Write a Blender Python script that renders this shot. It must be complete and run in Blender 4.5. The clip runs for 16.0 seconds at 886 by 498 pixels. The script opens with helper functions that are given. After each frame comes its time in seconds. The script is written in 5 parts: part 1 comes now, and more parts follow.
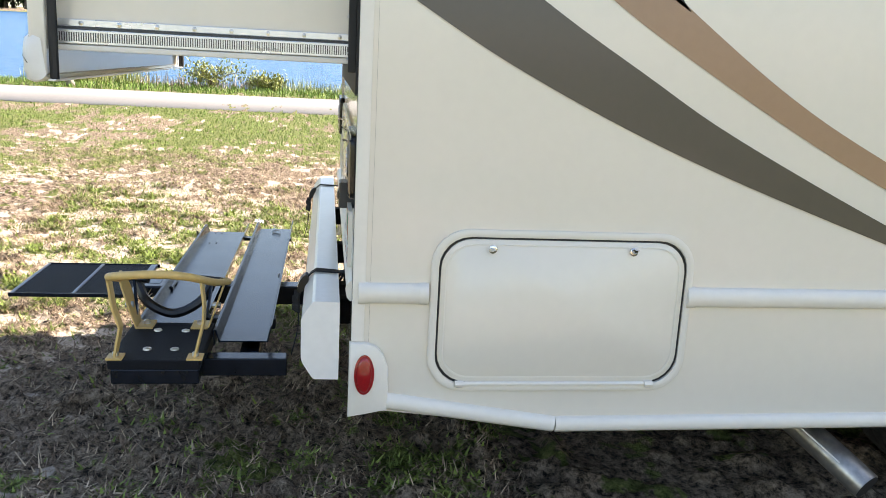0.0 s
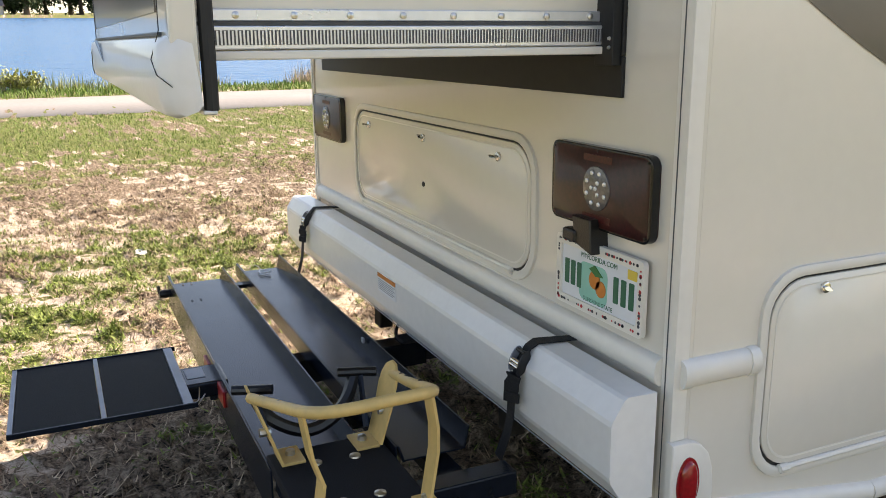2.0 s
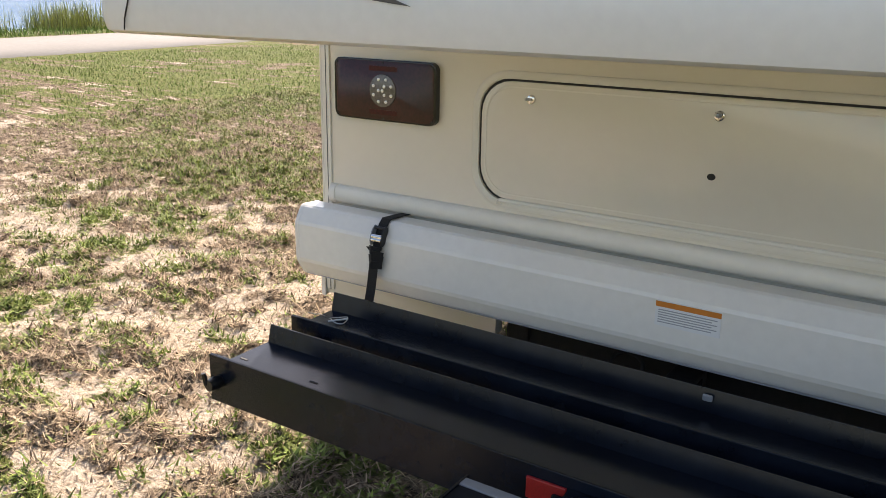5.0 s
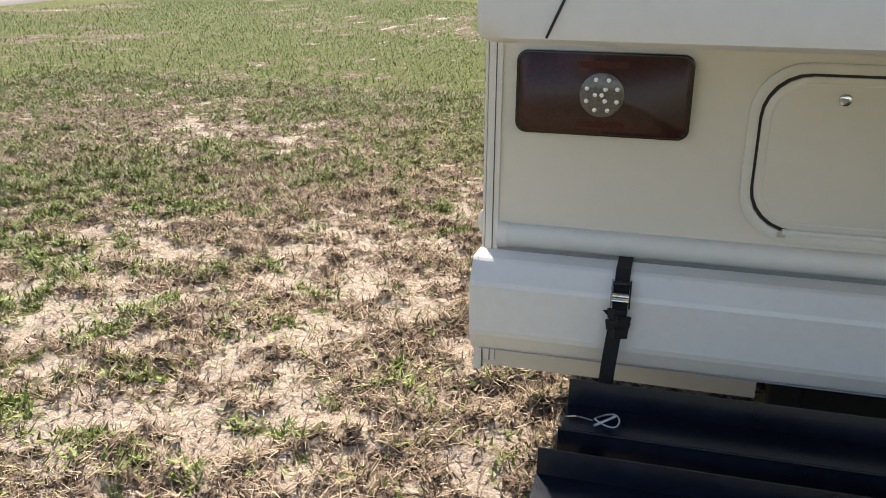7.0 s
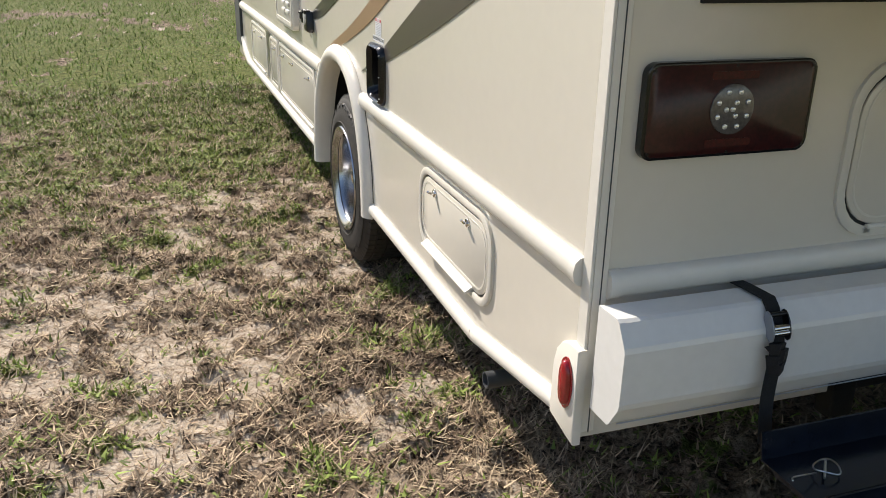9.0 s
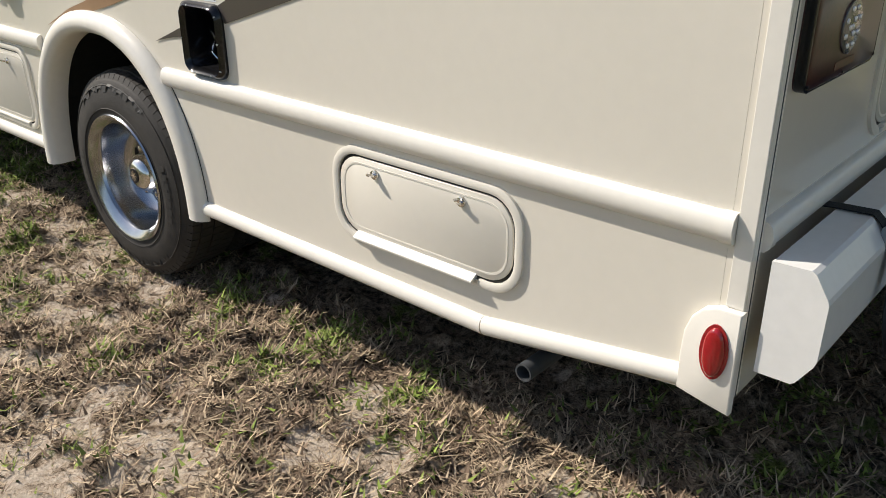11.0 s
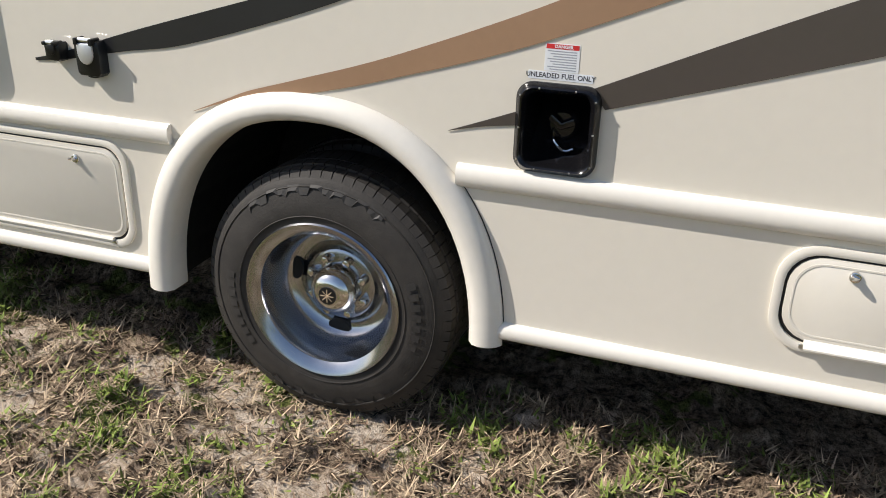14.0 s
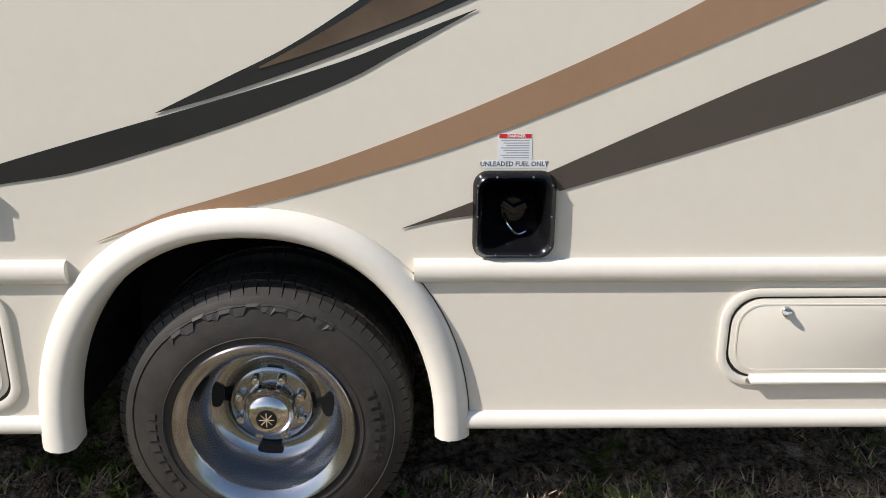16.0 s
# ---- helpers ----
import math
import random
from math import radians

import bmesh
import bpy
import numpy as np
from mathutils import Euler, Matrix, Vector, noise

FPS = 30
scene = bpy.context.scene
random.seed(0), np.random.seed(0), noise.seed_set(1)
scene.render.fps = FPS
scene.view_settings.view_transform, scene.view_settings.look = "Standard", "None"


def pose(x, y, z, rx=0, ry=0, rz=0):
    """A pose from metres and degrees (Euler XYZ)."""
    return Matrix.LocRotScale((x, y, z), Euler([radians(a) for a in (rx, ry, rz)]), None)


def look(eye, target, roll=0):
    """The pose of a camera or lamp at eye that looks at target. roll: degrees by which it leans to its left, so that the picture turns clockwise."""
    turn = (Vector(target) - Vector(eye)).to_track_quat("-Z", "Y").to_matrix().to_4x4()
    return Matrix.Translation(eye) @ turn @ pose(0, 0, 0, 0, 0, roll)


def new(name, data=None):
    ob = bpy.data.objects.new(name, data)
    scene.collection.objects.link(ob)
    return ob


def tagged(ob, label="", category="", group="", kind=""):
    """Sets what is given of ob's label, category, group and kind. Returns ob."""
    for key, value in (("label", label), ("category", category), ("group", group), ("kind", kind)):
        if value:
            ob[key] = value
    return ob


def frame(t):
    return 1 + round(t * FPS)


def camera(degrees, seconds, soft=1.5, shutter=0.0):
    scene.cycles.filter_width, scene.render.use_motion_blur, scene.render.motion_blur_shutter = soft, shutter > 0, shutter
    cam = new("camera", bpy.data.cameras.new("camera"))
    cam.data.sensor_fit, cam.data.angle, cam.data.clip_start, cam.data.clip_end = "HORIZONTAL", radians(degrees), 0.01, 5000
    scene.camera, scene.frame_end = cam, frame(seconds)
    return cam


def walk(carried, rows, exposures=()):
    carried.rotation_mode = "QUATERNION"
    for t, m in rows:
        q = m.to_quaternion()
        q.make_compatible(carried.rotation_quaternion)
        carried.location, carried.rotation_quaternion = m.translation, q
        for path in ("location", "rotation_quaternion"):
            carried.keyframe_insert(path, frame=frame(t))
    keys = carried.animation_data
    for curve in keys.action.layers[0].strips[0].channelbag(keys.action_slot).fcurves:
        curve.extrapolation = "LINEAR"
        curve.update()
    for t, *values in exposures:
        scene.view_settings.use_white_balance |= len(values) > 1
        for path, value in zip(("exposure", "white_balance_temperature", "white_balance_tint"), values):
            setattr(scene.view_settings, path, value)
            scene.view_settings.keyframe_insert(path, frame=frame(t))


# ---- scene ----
cam = camera(55.1, 16.0, soft=0.85)
PATH = [
    (0, (3.402, -0.087, 1.351), (1.471, 0.192, 0.914), 3.0),
    (0.5, (3.166, -0.329, 1.341), (1.243, -0.011, 0.893), 0.6),
    (1, (2.933, -0.585, 1.342), (1.037, -0.14, 0.886), -0.7),
    (1.5, (2.666, -0.846, 1.348), (0.842, -0.186, 0.864), 0.3),
    (2, (2.393, -1.028, 1.351), (0.625, -0.225, 0.874), -0.5),
    (2.5, (2.132, -1.253, 1.362), (0.471, -0.257, 0.863), -0.2),
    (3, (1.895, -1.506, 1.357), (0.344, -0.353, 0.845), 1.2),
    (3.5, (1.587, -1.691, 1.327), (0.061, -0.505, 0.809), -1.0),
    (4, (1.262, -1.837, 1.313), (-0.155, -0.525, 0.794), -1.8),
    (4.2, (1.123, -1.913, 1.312), (-0.215, -0.519, 0.798), -0.6),
    (6.3, (-0.342, -2.006, 1.342), (-1.074, -0.259, 0.702), -0.3),
    (6.5, (-0.471, -1.934, 1.336), (-1.162, -0.171, 0.692), -0.1),
    (7, (-0.806, -1.827, 1.333), (-1.295, -0.004, 0.672), 0.4),
    (7.5, (-1.112, -1.752, 1.348), (-1.293, 0.119, 0.666), 0.3),
    (8, (-1.392, -1.598, 1.334), (-1.399, 0.279, 0.645), -0.7),
    (8.5, (-1.677, -1.438, 1.344), (-1.4, 0.418, 0.653), 0.2),
    (9, (-1.952, -1.309, 1.355), (-1.335, 0.456, 0.644), 1.2),
    (9.2, (-2.031, -1.238, 1.354), (-1.328, 0.488, 0.629), 0.5),
    (11.3, (-2.595, -0.314, 1.32), (-1.182, 0.829, 0.485), -0.8),
    (11.5, (-2.636, -0.194, 1.324), (-1.2, 0.923, 0.494), -1.2),
    (12, (-2.792, 0.126, 1.346), (-1.303, 1.191, 0.542), -1.1),
    (12.5, (-2.88, 0.465, 1.355), (-1.355, 1.501, 0.58), -0.7),
    (13, (-2.892, 0.767, 1.352), (-1.328, 1.751, 0.585), -1.9),
    (13.5, (-2.922, 1.019, 1.349), (-1.249, 1.773, 0.553), -0.4),
    (14, (-3.002, 1.215, 1.372), (-1.266, 1.802, 0.573), 1.7),
    (14.5, (-2.966, 1.375, 1.358), (-1.205, 1.899, 0.568), 0.3),
    (15, (-2.938, 1.528, 1.375), (-1.14, 1.936, 0.6), -1.1),
    (15.5, (-2.993, 1.695, 1.384), (-1.13, 1.875, 0.681), -1.0),
    (16, (-3.036, 1.776, 1.414), (-1.142, 1.727, 0.772), 0.3),
]
# the clip's camera darkens its picture as it comes into the sun
EXPOSURES = [(0.0, 1.90, 7100, 14), (1.5, 1.62, 7450, 17), (2.5, 1.56, 7700, 18), (3.5, 1.53, 7750, 18), (4.2, 1.36, 7700, 18), (6.5, 1.24, 6950, 15), (7.0, 1.06, 6900, 15), (8.5, 0.78, 6800, 13), (9.2, 0.56, 6800, 12), (11.5, 0.38, 6700, 11), (16.0, 0.38, 6500, 13)]
walk(cam, [(t, look(eye, target, roll)) for t, eye, target, roll in PATH], EXPOSURES)

# ---- world, sun ----
SUN = Vector((-0.465, 1.0, 1.0)).normalized()
world = bpy.data.worlds.new("sky")
scene.world = world
world.use_nodes = True
wn = world.node_tree.nodes
sky = wn.new("ShaderNodeTexSky")
sky.sky_type = "NISHITA"
sky.sun_disc = False
sky.sun_elevation = math.asin(SUN.z)
sky.sun_rotation = math.atan2(SUN.x, SUN.y) % (2 * math.pi)
world.node_tree.links.new(sky.outputs[0], wn["Background"].inputs[0])
wn["Background"].inputs[1].default_value = 0.10
sun_data = bpy.data.lights.new("sun", "SUN")
sun_data.energy, sun_data.angle, sun_data.color = 4.2, radians(0.55), (1.0, 0.95, 0.87)
sun = new("sun", sun_data)
sun.matrix_world = look(SUN * 40, (0, 0, 0))


# ---- materials ----
def material(name, colour, rough=0.5, metal=0.0, grain=0.0, grain_scale=40.0, bump=0.0, bump_scale=200.0,
             blotch=0.0, blotch_scale=2.0, coat=0.0, rough_var=0.0, spec=0.5, island=0.0, random_ob=0.0):
    """A Principled surface with colour variation at two scales and a fine relief."""
    m = bpy.data.materials.new(name)
    m.use_nodes = True
    n, l = m.node_tree.nodes, m.node_tree.links
    p = n["Principled BSDF"]
    p.inputs["Roughness"].default_value = rough
    p.inputs["Metallic"].default_value = metal
    p.inputs["Coat Weight"].default_value = coat
    p.inputs["Coat Roughness"].default_value = 0.06
    p.inputs["Specular IOR Level"].default_value = spec
    co = n.new("ShaderNodeTexCoord").outputs["Object"]

    def noise_tex(scale, detail=4.0):
        t = n.new("ShaderNodeTexNoise")
        t.inputs["Scale"].default_value = scale
        t.inputs["Detail"].default_value = detail
        l.new(co, t.inputs["Vector"])
        return t.outputs["Fac"]

    def scaled(value, lo, hi):
        r = n.new("ShaderNodeMapRange")
        r.inputs["From Min"].default_value, r.inputs["From Max"].default_value = 0.25, 0.75
        r.inputs["To Min"].default_value, r.inputs["To Max"].default_value = lo, hi
        l.new(value, r.inputs["Value"])
        return r.outputs["Result"]

    def times(colour_in, factor):
        x = n.new("ShaderNodeVectorMath")
        x.operation = "SCALE"
        l.new(colour_in, x.inputs[0])
        l.new(factor, x.inputs["Scale"])
        return x.outputs["Vector"]

    rgb = n.new("ShaderNodeRGB")
    rgb.outputs[0].default_value = (*colour, 1)
    out = rgb.outputs[0]
    if blotch:
        out = times(out, scaled(noise_tex(blotch_scale, 5), 1 - blotch, 1 + blotch))
    if grain:
        out = times(out, scaled(noise_tex(grain_scale, 6), 1 - grain, 1 + grain))
    if island:
        g = n.new("ShaderNodeNewGeometry")
        r = n.new("ShaderNodeMapRange")
        r.inputs["To Min"].default_value, r.inputs["To Max"].default_value = 1 - island, 1 + island
        l.new(g.outputs["Random Per Island"], r.inputs["Value"])
        out = times(out, r.outputs["Result"])
    l.new(out, p.inputs["Base Color"])
    if rough_var:
        l.new(scaled(noise_tex(7.0, 5), rough - rough_var, rough + rough_var), p.inputs["Roughness"])
    if bump:
        b = n.new("ShaderNodeBump")
        b.inputs["Strength"].default_value = bump
        b.inputs["Distance"].default_value = 0.004
        l.new(noise_tex(bump_scale, 3), b.inputs["Height"])
        l.new(b.outputs["Normal"], p.inputs["Normal"])
    return m


GELCOAT = material("cream_gelcoat", (0.72, 0.675, 0.585), 0.22, grain=0.012, grain_scale=30, blotch=0.02, blotch_scale=1.4, coat=0.6, rough_var=0.012, bump=0.03, bump_scale=4)
TRIM = material("white_trim", (0.76, 0.725, 0.65), 0.34, blotch=0.03, blotch_scale=5, grain=0.02, rough_var=0.02)
CREAM_FRAME = material("cream_frame", (0.73, 0.69, 0.605), 0.36, blotch=0.02, rough_var=0.06)
SEAL = material("black_seal", (0.012, 0.012, 0.012), 0.6, grain=0.2)
CHROME = material("chrome", (0.72, 0.71, 0.69), 0.14, 1.0, grain=0.06, rough_var=0.06)
ALLOY = material("polished_alloy", (0.43, 0.44, 0.46), 0.20, 1.0, grain=0.08, grain_scale=18, rough_var=0.03, blotch=0.05)
ALU = material("mill_aluminium", (0.72, 0.73, 0.75), 0.33, 0.7, grain=0.06, rough_var=0.1)
DULL_ALU = material("dull_aluminium", (0.26, 0.28, 0.31), 0.45, 0.3, grain=0.08, rough_var=0.08)
BLACK_PLASTIC = material("black_plastic", (0.007, 0.007, 0.008), 0.28, grain=0.25, bump=0.15, bump_scale=300)
# Bluish base puts the blue sky's sheen into the black paint.
BLACK_STEEL = material("black_painted_steel", (0.006, 0.009, 0.016), 0.22, grain=0.25, grain_scale=25, blotch=0.3, blotch_scale=5, rough_var=0.05, bump=0.05, spec=0.30)
GRIT = material("black_grit_tape", (0.006, 0.007, 0.010), 0.7, grain=0.4, grain_scale=300, bump=0.6, bump_scale=500, spec=0.2)
CHASSIS = material("dusty_chassis", (0.012, 0.0115, 0.011), 0.8, grain=0.4, blotch=0.3)
YELLOW = material("yellow_powder_coat", (0.62, 0.42, 0.15), 0.45, grain=0.08, grain_scale=60, blotch=0.10, blotch_scale=14, rough_var=0.1)
ZINC = material("zinc_bolt", (0.6, 0.6, 0.58), 0.28, 1.0, grain=0.1)
RUBBER = material("tyre_rubber", (0.027, 0.024, 0.021), 0.72, grain=0.25, grain_scale=30, blotch=0.3, blotch_scale=9, bump=0.2, bump_scale=150)
RUBBER_WORN = material("tyre_lettering", (0.031, 0.029, 0.027), 0.62, grain=0.3)
RED_LENS = material("red_lens", (0.30, 0.008, 0.012), 0.12, grain=0.15, grain_scale=180, coat=0.6, blotch=0.1)
LAMP_BODY = material("dark_red_lens", (0.036, 0.0075, 0.007), 0.28, grain=0.45, grain_scale=110, blotch=0.25, blotch_scale=14, coat=0.10, spec=0.4)
LAMP_RED = material("red_reflex_lens", (0.060, 0.006, 0.006), 0.30, grain=0.5, grain_scale=160, spec=0.3)
LAMP_DISC = material("smoked_disc", (0.11, 0.10, 0.095), 0.18, grain=0.3, grain_scale=120, coat=0.5)
LED = material("led_reflector", (0.85, 0.85, 0.84), 0.1, 0.6)
STRIPE_GREY = material("grey_vinyl_stripe", (0.070, 0.059, 0.051), 0.28, coat=0.4, blotch=0.05, blotch_scale=3, grain=0.03)
STRIPE_TAN = material("tan_vinyl_stripe", (0.33, 0.205, 0.125), 0.28, coat=0.3, blotch=0.05, blotch_scale=3, grain=0.03)
STRIPE_BRONZE = material("bronze_vinyl_stripe", (0.115, 0.078, 0.052), 0.28, coat=0.3, blotch=0.35, blotch_scale=5, grain=0.05)
STRIPE_BLACK = material("charcoal_vinyl_stripe", (0.020, 0.020, 0.021), 0.28, coat=0.3, blotch=0.1, blotch_scale=4, grain=0.05)
BOX_WHITE = material("white_painted_metal", (0.76, 0.75, 0.72), 0.3, blotch=0.03, blotch_scale=3, grain=0.03, coat=0.25, rough_var=0.012)
STRAP = material("black_webbing", (0.010, 0.010, 0.011), 0.85, grain=0.4, grain_scale=400, bump=0.5, bump_scale=600)
STICKER = material("white_sticker", (0.72, 0.74, 0.76), 0.4, grain=0.02)
ORANGE = material("orange_print", (0.62, 0.20, 0.03), 0.4, grain=0.03)
RED_PRINT = material("red_print", (0.55, 0.03, 0.03), 0.4, grain=0.03)
INK = material("dark_print", (0.06, 0.06, 0.07), 0.5, grain=0.05)
GREY_INK = material("grey_print", (0.33, 0.35, 0.38), 0.5, grain=0.05)
GREEN_INK = material("green_print", (0.02, 0.13, 0.07), 0.45, grain=0.05)
MINT = material("pale_green_print", (0.25, 0.55, 0.45), 0.45, grain=0.05)
LEAF_INK = material("leaf_print", (0.03, 0.18, 0.05), 0.45)
YELLOW_PRINT = material("yellow_print", (0.75, 0.55, 0.08), 0.45, grain=0.03)
REFLECTOR = material("red_reflector", (0.42, 0.02, 0.02), 0.3, grain=0.3, grain_scale=400)
CONCRETE = material("pale_concrete", (0.25, 0.233, 0.215), 0.85, grain=0.08, grain_scale=12, blotch=0.08, blotch_scale=0.6, bump=0.2, bump_scale=60)
PIPE = material("grey_pipe", (0.05, 0.055, 0.06), 0.5, grain=0.2)
STEEL_PIPE = material("exhaust_steel", (0.42, 0.39, 0.35), 0.35, 0.8, grain=0.15, blotch=0.2, blotch_scale=20)
BLADE_GREEN = material("grass_blade", (0.190, 0.242, 0.055), 0.6, island=0.65, spec=0.2)
BLADE_LAWN = material("lawn_blade", (0.155, 0.238, 0.045), 0.6, island=0.5, spec=0.2)
BLADE_DRY = material("dry_grass_blade", (0.46, 0.36, 0.245), 0.8, island=0.55, spec=0.2)
BLADE_BROWN = material("brown_grass_blade", (0.225, 0.160, 0.110), 0.8, island=0.6, spec=0.2)
REED = material("shore_reed", (0.32, 0.33, 0.11), 0.6, island=0.5, spec=0.25)
LEAF = material("shrub_leaf", (0.30, 0.31, 0.085), 0.55, island=0.5, spec=0.3)
FAR_LEAF = material("far_leaf", (0.045, 0.07, 0.028), 0.7, island=0.5, spec=0.2)
GLOSS = material("gloss_black", (0.006, 0.006, 0.007), 0.16, grain=0.1)
DULL_BLACK = material("dull_black", (0.004, 0.004, 0.004), 0.5, grain=0.2)
TRUNK_BARK = material("grey_bark", (0.24, 0.20, 0.16), 0.9, grain=0.3, grain_scale=9, bump=0.6, bump_scale=25)
BARK = material("bark", (0.12, 0.09, 0.065), 0.9, grain=0.3, grain_scale=12, bump=0.5, bump_scale=30)
FAR_WALL = material("far_house_wall", (0.55, 0.52, 0.47), 0.8, grain=0.05)
FAR_ROOF = material("far_house_roof", (0.16, 0.13, 0.12), 0.85, grain=0.1)


# ---- mesh helpers ----
def part(name, bm, mat, parent=None, label="", smooth=False, angle=35):
    bmesh.ops.recalc_face_normals(bm, faces=bm.faces)
    me = bpy.data.meshes.new(name)
    if smooth:
        for f in bm.faces:
            f.smooth = True
        for e in bm.edges:
            if len(e.link_faces) == 2 and e.calc_face_angle(0) > radians(angle):
                e.smooth = False
    bm.to_mesh(me)
    bm.free()
    me.materials.append(mat)
    ob = new(name, me)
    ob.parent = parent
    return tagged(ob, label)


def thing(name, label, category, at=(0, 0, 0), group="", kind=""):
    ob = new(name)
    ob.empty_display_size = 0.1
    return tagged(ob, label, category, group, kind)


def box(x0, x1, y0, y1, z0, z1, bevel=0.0, segments=2, bm=None):
    own = bmesh.new()
    bmesh.ops.create_cube(own, size=1.0)
    for v in own.verts:
        v.co = Vector(((x0 + x1) / 2 + v.co.x * (x1 - x0), (y0 + y1) / 2 + v.co.y * (y1 - y0), (z0 + z1) / 2 + v.co.z * (z1 - z0)))
    if bevel:
        bmesh.ops.bevel(own, geom=own.edges[:], offset=bevel, segments=segments, profile=0.5, affect="EDGES")
    return join(bm, own)


def join(bm, own):
    if bm is None:
        return own
    me = bpy.data.meshes.new("tmp")
    own.to_mesh(me)
    own.free()
    bm.from_mesh(me)
    bpy.data.meshes.remove(me)
    return bm


W = 1.195


def on(plane, u, v, d=0.0):
    """A place on a face of the motorhome: L and R are the long sides (u along y), B the rear (u along x), T a level plane; d is outward."""
    return {"L": (-W - d, u, v), "R": (W + d, u, v), "B": (u, -d, v), "S": (u, -0.868 - d, v), "T": (u, v, d), "W": (-1.03 - d, u, v)}[plane]


def rrect(u0, u1, v0, v1, r, n=6):
    pts = []
    for cu, cv, a in ((u1 - r, v1 - r, 0), (u0 + r, v1 - r, 90), (u0 + r, v0 + r, 180), (u1 - r, v0 + r, 270)):
        for k in range(n + 1):
            b = radians(a + 90 * k / n)
            pts.append((cu + r * math.cos(b), cv + r * math.sin(b)))
    return pts


def disc_outline(cu, cv, ru, rv=None, n=20):
    rv = rv or ru
    return [(cu + ru * math.cos(2 * math.pi * k / n), cv + rv * math.sin(2 * math.pi * k / n)) for k in range(n)]


def slab(outline, plane, d0, d1, bevel=0.0, bm=None):
    """A plate of that outline between two heights over a face; its outer rim is rounded by bevel."""
    own = bmesh.new()
    low = [own.verts.new(on(plane, u, v, d0)) for u, v in outline]
    cu, cv = sum(p[0] for p in outline) / len(outline), sum(p[1] for p in outline) / len(outline)
    rings = [low]
    if bevel:
        rings.append([own.verts.new(on(plane, u, v, d1 - bevel)) for u, v in outline])
        for share, rise in ((0.3, 0.7), (1.0, 1.0)):
            ring = []
            for u, v in outline:
                far = max(math.hypot(u - cu, v - cv), 1e-6)
                k = 1 - bevel * share / far
                ring.append(own.verts.new(on(plane, cu + (u - cu) * k, cv + (v - cv) * k, d1 - bevel + bevel * rise)))
            rings.append(ring)
    else:
        rings.append([own.verts.new(on(plane, u, v, d1)) for u, v in outline])
    for a, b in zip(rings, rings[1:]):
        for i in range(len(a)):
            j = (i + 1) % len(a)
            own.faces.new((a[i], a[j], b[j], b[i]))
    own.faces.new(rings[0])
    own.faces.new(rings[-1])
    return join(bm, own)


def ring(outer, inner, plane, d0, d1, bm=None, crown=0.0):
    """A flat frame between two outlines of as many points; crown rounds its face."""
    own = bmesh.new()
    mid = [((a[0] + b[0]) / 2, (a[1] + b[1]) / 2) for a, b in zip(outer, inner)]
    rows = [[own.verts.new(on(plane, u, v, d)) for u, v in line] for line, d in
            ((outer, d0), (outer, d1), (mid, d1 + crown), (inner, d1), (inner, d0))]
    for a, b in zip(rows, rows[1:] + rows[:1]):
        for i in range(len(a)):
            j = (i + 1) % len(a)
            own.faces.new((a[i], a[j], b[j], b[i]))
    return join(bm, own)


def sweep(path, profile, up=(0, 0, 1), bm=None, closed=False):
    """A bar along a path; the profile is given across (side, up)."""
    own = bmesh.new()
    up = Vector(up)
    pts = [Vector(p) for p in path]
    rows = []
    for i, p in enumerate(pts):
        a, b = pts[max(i - 1, 0)], pts[min(i + 1, len(pts) - 1)]
        if closed:
            a, b = pts[i - 1], pts[(i + 1) % len(pts)]
        t = (b - a).normalized()
        side = t.cross(up)
        side = side.normalized() if side.length > 1e-4 else Vector((1, 0, 0))
        u = side.cross(t).normalized()
        rows.append([own.verts.new(p + side * s + u * h) for s, h in profile])
    n = len(profile)
    pairs = list(zip(rows, rows[1:])) + ([(rows[-1], rows[0])] if closed else [])
    for a, b in pairs:
        for i in range(n):
            j = (i + 1) % n
            own.faces.new((a[i], a[j], b[j], b[i]))
    if not closed:
        own.faces.new(rows[0])
        own.faces.new(rows[-1])
    return join(bm, own)


def circle(r, n=10, rv=None):
    return [(r * math.cos(2 * math.pi * k / n), (rv or r) * math.sin(2 * math.pi * k / n)) for k in range(n)]


def lathe(profile, centre, axis="x", n=48, bm=None, open_start=False, open_end=False):
    """Turns (along, radius) pairs round an axis."""
    own = bmesh.new()
    c = Vector(centre)
    rows = []
    for along, r in profile:
        row = []
        for k in range(n):
            a = 2 * math.pi * k / n
            p, q = r * math.cos(a), r * math.sin(a)
            row.append(own.verts.new(c + Vector({"x": (along, p, q), "y": (p, along, q), "z": (p, q, along)}[axis])))
        rows.append(row)
    for a, b in zip(rows, rows[1:]):
        for i in range(n):
            j = (i + 1) % n
            own.faces.new((a[i], a[j], b[j], b[i]))
    if not open_start:
        own.faces.new(rows[0])
    if not open_end:
        own.faces.new(rows[-1])
    return join(bm, own)


def smooth_line(points, steps=8):
    """A soft curve through a few points."""
    out = []
    p = [points[0]] + list(points) + [points[-1]]
    for i in range(1, len(p) - 2):
        for k in range(steps):
            t = k / steps
            out.append(tuple(0.5 * (2 * b + (c - a) * t + (2 * a - 5 * b + 4 * c - d) * t * t + (3 * b - a - 3 * c + d) * t ** 3)
                             for a, b, c, d in zip(p[i - 1], p[i], p[i + 1], p[i + 2])))
    return out + [tuple(points[-1])]


